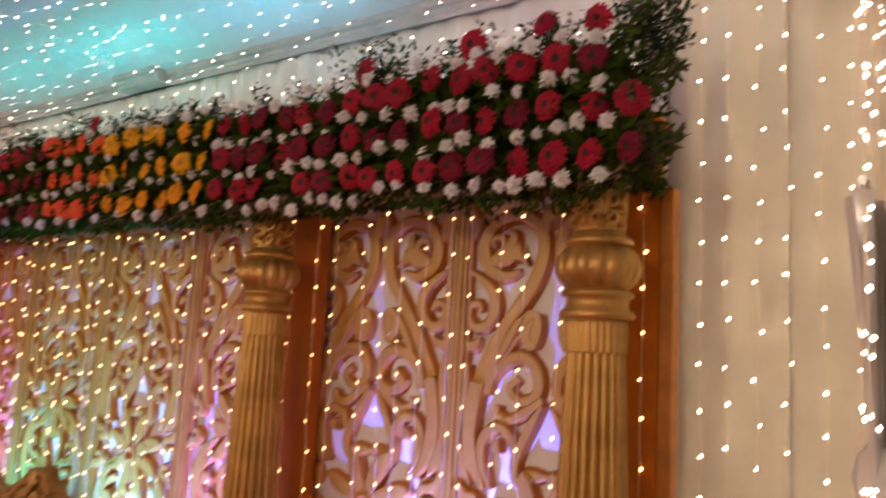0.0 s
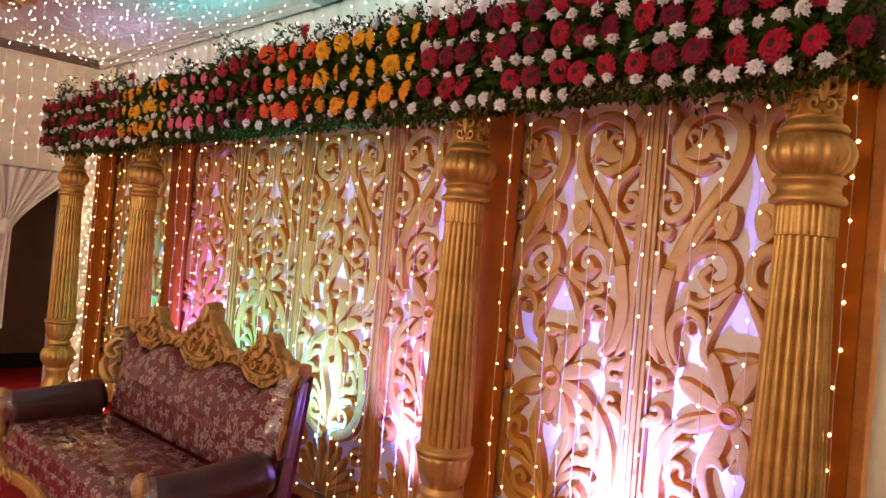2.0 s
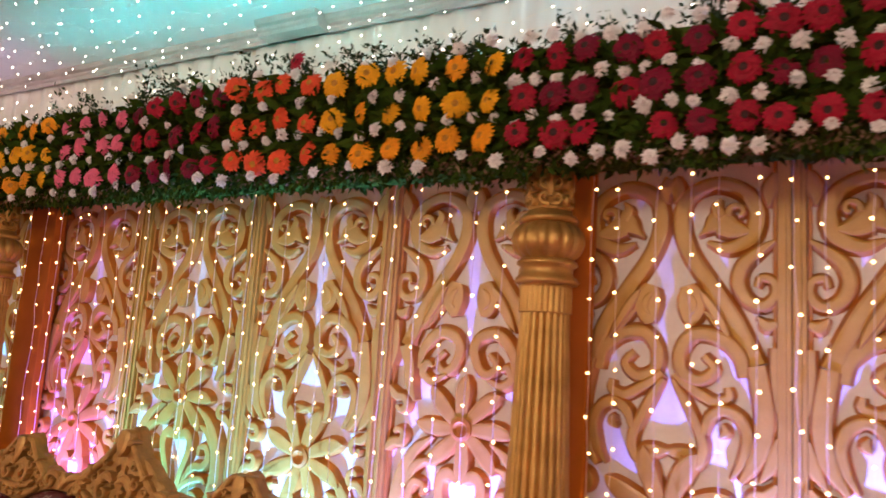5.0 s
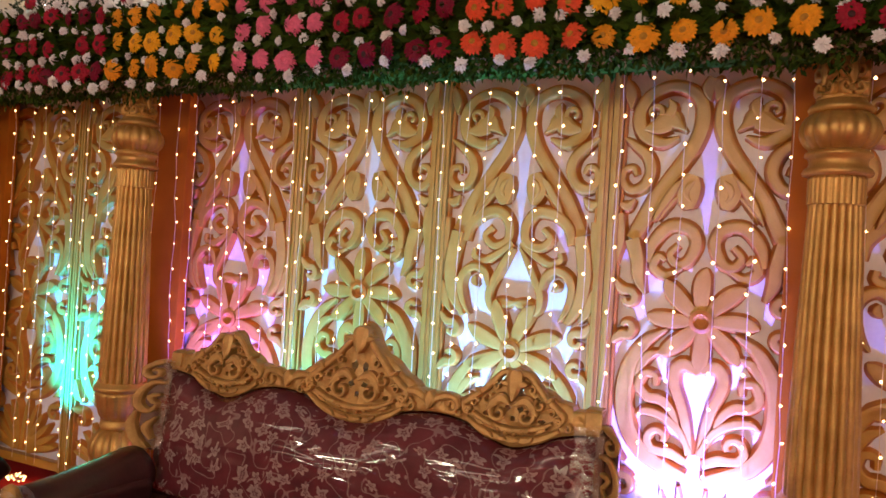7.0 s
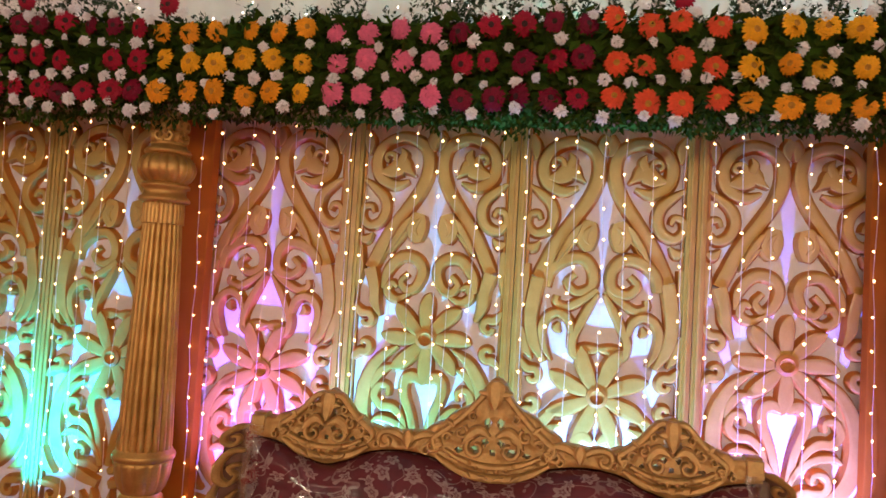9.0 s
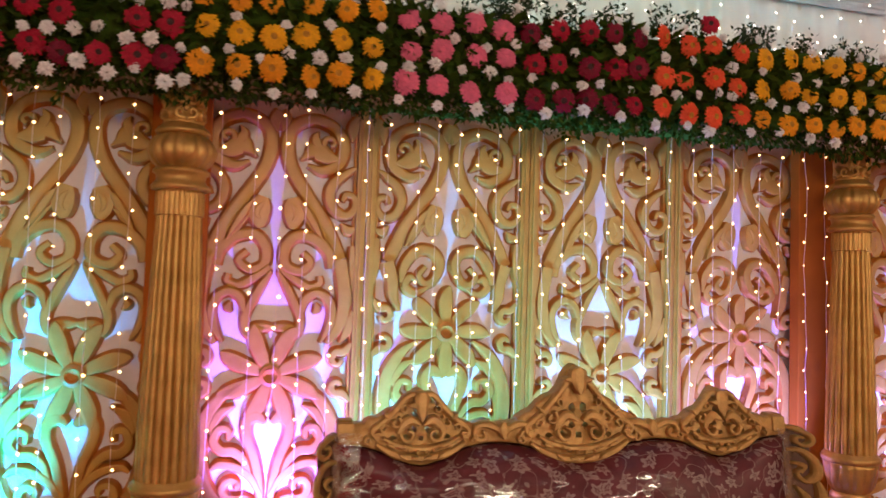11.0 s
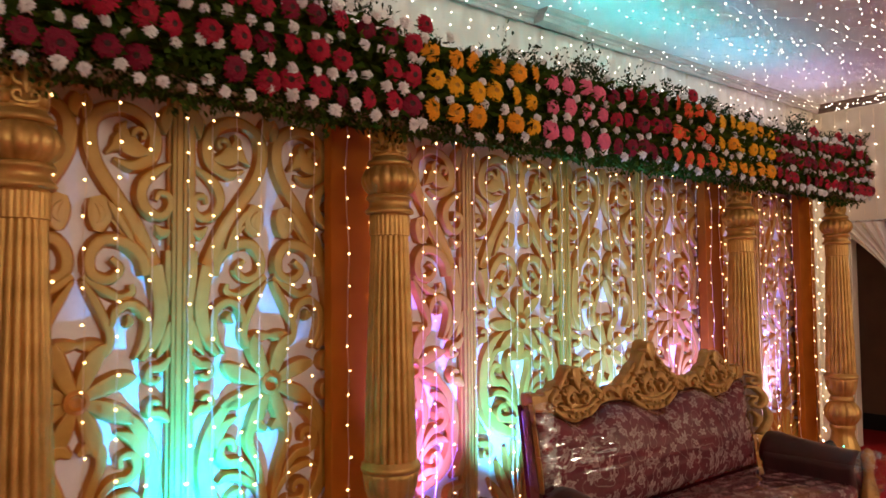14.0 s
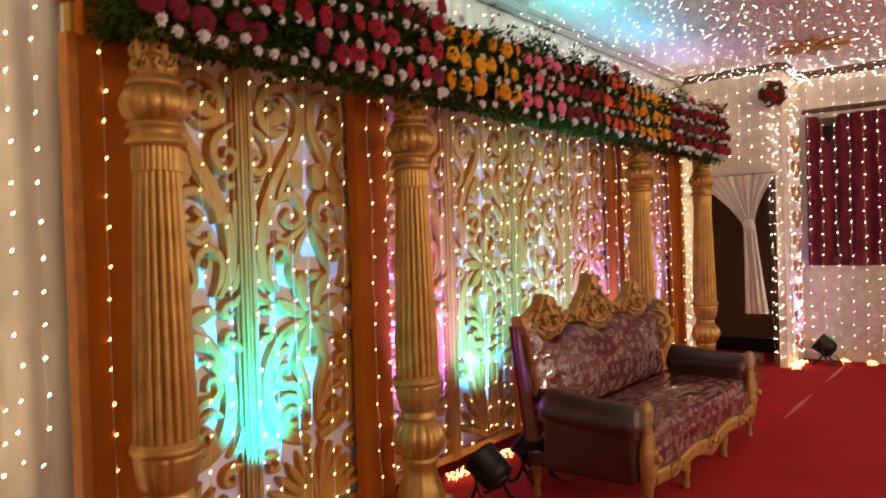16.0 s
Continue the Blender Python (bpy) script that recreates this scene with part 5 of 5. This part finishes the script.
WALL_STRINGS = [string_meshes(2.98, 0.125, 200 + k, M_BULB_CEIL, 0.0050, cord=0.0009) for k in range(6)]
DRAPE_STRINGS = [string_meshes(2.98, 0.13, 240 + k, M_BULB_WALL, 0.0050, cord=0.0012) for k in range(7)]
for s in (-1, 1):
    for i in range(7):
        string_light(pose(s * (3.14 + 0.088 * i), 0.06, 3.012, 0, WAVE.uniform(-0.6, 0.6)), DRAPE_STRINGS[i], "warm white string light hanging over the cream wall cloth", "wall string lights")
for i, (sx, sy) in enumerate([(3.66, -0.80 - 0.03 * j) for j in range(4)] + [(3.74 + 0.1 * j, -0.96) for j in range(6)] + [(BAY_X - 0.16, -1.05 - 0.13 * j) for j in range(30)]):
    string_light(pose(sx, sy, 3.012, WAVE.uniform(-0.5, 0.5), 0, 90), WALL_STRINGS[i % 6], "white string light hanging down the side wall", "side wall string lights")
for i in range(8):
    string_light(pose(-WALL_X + 0.03, -0.06 - 0.11 * i, 3.012, 0, 0, 90), string_meshes(0.95, 0.15, 300 + i, M_BULB_CEIL, 0.0050), "white string light hanging over the doorway", "side wall string lights")
    string_light(pose(WALL_X - 0.03, -0.06 - 0.11 * i, 3.012, 0, 0, 90), string_meshes(0.95, 0.15, 320 + i, M_BULB_CEIL, 0.0050), "white string light hanging over the doorway", "side wall string lights")


def heap(x, y, seed):
    """The slack end of the strings in a heap on the floor."""
    rnd = random.Random(seed)
    t = thing("string_light_heap", "slack end of lit string lights heaped on the carpet", "string light", pose(x, y, 0), "string light ends")
    wire, lamps = bmesh.new(), bmesh.new()
    pts = [(0.07 * math.cos(i * 1.1) * rnd.uniform(0.3, 1), 0.05 * math.sin(i * 1.1) * rnd.uniform(0.3, 1), 0.008 + 0.04 * rnd.random()) for i in range(28)]
    tube(wire, spline(pts, 3), 0.0012, 3)
    for p in pts:
        bulb_mesh(lamps, p, 0.0050)
    part("wire", wire, M_CORD, t)
    tagged(part("lit_bulb_chain", lamps, M_BULB, t), kind="stuff")


for i, hx in enumerate((-2.5, -1.72, -1.3, -0.95, -0.84, -0.72, -0.5, -0.38, -0.26, 0.9, 1.7, 2.6)):
    heap(hx, -0.13, 400 + i)
for i, (hx, hy) in enumerate(((3.66, -1.0), (3.74, -0.97), (3.82, -0.99), (3.90, -0.98), (3.98, -1.0), (4.22, -1.35), (4.22, -1.6), (4.22, -1.85), (4.22, -2.1))):
    heap(hx, hy, 430 + i)

# ceiling strings run side to side just under the ceiling
for i in range(29):
    rnd = random.Random(500 + i)
    y = 0.0 - 0.134 * i + rnd.uniform(-0.05, 0.05)
    xa, xb = (-WALL_X, WALL_X) if y > -0.85 else (LEFT_X + 0.1, BAY_X - 0.1)
    t = thing("string_light", "white string light stretched under the ceiling", "string light", pose(0, y, CEIL - 0.004), "ceiling string lights")
    wire, lamps, pts = bmesh.new(), bmesh.new(), []
    x = xa
    while x < xb:
        u = (x - xa) / (xb - xa) * 4 % 1
        p = (x, rnd.uniform(-0.06, 0.06), -0.06 * 4 * u * (1 - u) - rnd.uniform(0.0, 0.03))
        pts.append(p)
        bulb_mesh(lamps, (p[0], p[1], p[2] - 0.008), 0.0042)
        x += 0.12 * rnd.uniform(0.75, 1.25)
    tube(wire, pts, 0.00025, 3)
    part("wire", wire, M_FINEWIRE, t)
    tagged(part("lit_bulb_chain", lamps, M_BULB_CEIL, t), kind="stuff")


def run_string(a, b, seed, step=0.055):
    """A string pinned along the foot of a cornice, its bulbs close together."""
    rnd = random.Random(seed)
    t = thing("string_light", "white string light bunched along the cornice", "string light", pose(*a), "cornice string lights")
    d = Vector(b) - Vector(a)
    n = int(d.length / step)
    wire, lamps = bmesh.new(), bmesh.new()
    pts = [tuple(d * (i / n) + Vector((rnd.uniform(-0.035, 0.035), rnd.uniform(-0.035, 0.035), rnd.uniform(-0.05, 0.0)))) for i in range(n + 1)]
    for p in pts:
        bulb_mesh(lamps, p, 0.0048)
    tube(wire, pts, 0.0005, 3)
    part("wire", wire, M_FINEWIRE, t)
    tagged(part("lit_bulb_chain", lamps, M_BULB_CEIL, t), kind="stuff")


for i in range(3):
    run_string((BAY_X - 0.10 - 0.05 * i, -1.0, CEIL - 0.06 - 0.03 * i), (BAY_X - 0.10 - 0.05 * i, -5.0, CEIL - 0.06 - 0.03 * i), 560 + i)
    run_string((WALL_X - 0.04, -0.98 - 0.04 * i, CEIL - 0.06 - 0.03 * i), (BAY_X - 0.08, -0.98 - 0.04 * i, CEIL - 0.06 - 0.03 * i), 570 + i)
    run_string((WALL_X - 0.10 - 0.04 * i, -0.10, CEIL - 0.06), (WALL_X - 0.10 - 0.04 * i, -0.88, CEIL - 0.06), 580 + i, 0.08)

# strings slung in shallow loops over the white cloth above the garland
for i, z in enumerate((2.70, 2.79, 2.88, 2.97)):
    rnd = random.Random(600 + i)
    t = thing("string_light", "white string light slung over the white cloth", "string light", pose(0, 0.085, z), "cloth string lights")
    wire, lamps, pts = bmesh.new(), bmesh.new(), []
    x = -2.98 + 0.1 * rnd.random()
    while x < 2.98:
        u = (x + 3.0 + 0.37 * i) / 1.5 % 1
        pts.append((x, rnd.uniform(-0.012, 0.0), -0.12 * u * (1 - u) + rnd.uniform(-0.03, 0.03)))
        bulb_mesh(lamps, (pts[-1][0], pts[-1][1] - 0.006, pts[-1][2]), 0.0046)
        x += 0.14 * rnd.uniform(0.7, 1.3)
    tube(wire, pts, 0.0006, 3)
    part("wire", wire, M_CORD, t)
    tagged(part("lit_bulb_chain", lamps, M_BULB_CEIL, t), kind="stuff")

# ---- doorways, curtains and what stands by the side wall ----
def tied_drape(s):
    t = thing("door_drape", "white chiffon drape knotted in the middle across a dark doorway", "drape", pose(s * (WALL_X - 0.04), -0.44, 0, 0, 0, 90 * s), "doorway drapes")

    K = -0.14 if s > 0 else 0.17

    def fan(u, v, x, y, z):
        w = 0.06 + 0.36 * v ** 1.4
        return ((u - 0.5) * 2 * w + K * (1 - v), y * (0.5 + v), z)

    part("swag", cloth(-0.4, 0.4, 1.47, 2.0, 0.016, 0.09, 5, 14, fan), M_WHITE, t, smooth=True)

    def tail(u, v, x, y, z):
        w = 0.06 + 0.055 * (1 - v) ** 1.2
        return ((u - 0.5) * 2 * w + K + K * 0.4 * (1 - v), y * 1.3, z)

    part("tail", cloth(-0.4, 0.4, 0.55, 1.46, 0.012, 0.2, 6, 12, tail), M_WHITE, t, smooth=True)
    knot = lathe([(0.03, -0.07), (0.05, -0.045), (0.06, 0.0), (0.05, 0.045), (0.03, 0.07)], 24, 7, 0.18)
    knot.transform(pose(K, -0.01, 1.47))
    part("knot", knot, M_WHITE, t, smooth=True)
    rod = bmesh.new()
    tube(rod, [(-0.42, 0, 2.01), (0.42, 0, 2.01)], 0.009, 8)
    part("rod", rod, M_SILVER, t)


tied_drape(1)
tied_drape(-1)

# flower ball at the wall corner
ball = thing("flower_ball", "hanging ball of crimson and white flowers at the wall corner", "flower ball", pose(WALL_X - 0.10, -0.86, 2.80))
bm = bmesh.new()
bmesh.ops.create_icosphere(bm, subdivisions=3, radius=0.12)
for v in bm.verts:
    v.co *= 1 + 0.12 * noise.noise(v.co * 14)
part("leaf_core", bm, M_LEAF, ball, "dark green leaf ball")
rb = random.Random(9)
for i in range(34):
    z = 1 - 2 * (i + 0.5) / 34
    a = i * 2.39996
    d = Vector((math.sqrt(1 - z * z) * math.cos(a), math.sqrt(1 - z * z) * math.sin(a), z))
    m = Matrix.Translation(d * 0.125) @ d.to_track_quat("-Y", "Z").to_matrix().to_4x4() @ Matrix.Scale(0.75, 4)
    if i % 3:
        f = shared("gerbera", KINDS["crimson" if i % 2 else "maroon"][i % 2][0], ball, m)
        shared("flower_eye", KINDS["crimson"][0][1], f)
    else:
        shared("carnation", CARNATIONS[i % 2], ball, m)
bm = bmesh.new()
tube(bm, [(0, 0, 0.1), (0, 0, CEIL - 2.80)], 0.003, 5)
part("cord", bm, M_CORD, ball)

# narrow carved strip on the return wall
strip = thing("carved_strip", "narrow gilded carved strip on the return wall under violet light", "wall panel", pose(4.09, -0.925, 0))
part("board", boxes((-0.22, 0.22, -0.02, 0.0, 0.02, 2.55), bevel=0.004), M_BACKING, strip)
for k in range(9):
    z = 0.2 + 0.26 * k
    for s in (-1, 1):
        bm = bmesh.new()
        ribbon(bm, [(0.0, z - 0.06, 0.03), (s * 0.08, z, 0.035)] + [(s * q[0], q[1], q[2]) for q in spiral(0.11, z + 0.07, 0.06, 0.015, -60, 330, 0.03, 0.015, 8)], -0.045, -0.02, 4)
        part("scroll", bm, M_GOLD, strip)


def window_curtain():
    t = thing("window_curtain", "maroon patterned curtain hung over a side window", "curtain", pose(BAY_X - 0.07, 0, 0, 0, 0, 90))
    
    def sagging(u, v, x, y, z):
        return x, y, z - 0.30 * gauss(x, -1.23, 0.05) * max(0, v - 0.5) * 2

    part("left_length", cloth(-2.05, -1.02, 1.02, 2.62, 0.042, 0.17, 8, 24, sagging), M_MAROON, t, smooth=True)
    part("right_length", cloth(-3.4, -2.10, 1.0, 2.64, 0.042, 0.18, 9, 12), M_MAROON, t, smooth=True)
    rod = bmesh.new()
    tube(rod, [(-3.5, 0, 2.68), (-0.98, 0, 2.68)], 0.028, 12)
    part("rod", rod, M_DARKWOOD, t, "dark wooden curtain rod")
    for x in (-3.3, -2.1, -1.05):
        part("bracket", boxes((x - 0.015, x + 0.015, -0.07, 0.02, 2.64, 2.72), bevel=0.004), M_SILVER, t)


window_curtain()
w = thing("window_1", "dark night window behind maroon curtains", "window", pose(BAY_X, 0, 0, 0, 0, 90), kind="structure")
part("window_frame", boxes((-3.3, -1.0, 0.002, 0.03, 2.52, 2.60), (-3.3, -1.0, 0.002, 0.03, 1.05, 1.11), (-3.3, -3.24, 0.002, 0.03, 1.11, 2.52), (-1.06, -1.0, 0.002, 0.03, 1.11, 2.52)), M_DARKWOOD, w)
part("pane", boxes((-3.24, -1.06, 0.004, 0.014, 1.11, 2.52)), M_BLACK, w, "dark window pane")


# two narrow pale strips lying along the carpet
for a, b in ((1.5, 2.5), (3.1, 4.15)):
    bm = bmesh.new()
    n = 24
    rows = [[bm.verts.new((a + (b - a) * i / n, -1.37 + s * (0.014 * math.sin(math.pi * i / n) + 0.003) + 0.004 * noise.noise(Vector((i * 0.9, s, a))), z)) for s, z in ((-1, 0.001), (-0.6, 0.004), (0.6, 0.004), (1, 0.001))] for i in range(n + 1)]
    for p, q in zip(rows, rows[1:]):
        for j in range(3):
            bm.faces.new((p[j], q[j], q[j + 1], p[j + 1]))
    bmesh.ops.recalc_face_normals(bm, faces=bm.faces)
    tagged(part("carpet_strip", bm, M_PALE_STRIP), "pale narrow strip on the red carpet", "carpet seam", kind="structure")


def air_cooler():
    t = thing("air_cooler", "white floor-standing air cooler with a dark grille on a black stand", "air cooler", pose(BAY_X - 0.22, -2.10, 0, 0, 0, -90))
    part("stand", boxes((-0.24, 0.24, -0.2, 0.2, 0.0, 0.30), bevel=0.01), M_BLACK, t)
    part("body", boxes((-0.25, 0.25, -0.2, 0.2, 0.302, 0.95), bevel=0.04), M_PLASTIC, t)
    part("grille_back", boxes((-0.20, 0.20, -0.206, -0.199, 0.50, 0.88), bevel=0.003), M_BLACK, t)
    for i in range(9):
        part("slat", boxes((-0.195, 0.195, -0.214, -0.207, 0.52 + 0.04 * i, 0.535 + 0.04 * i), bevel=0.002), M_BLACK, t)


air_cooler()
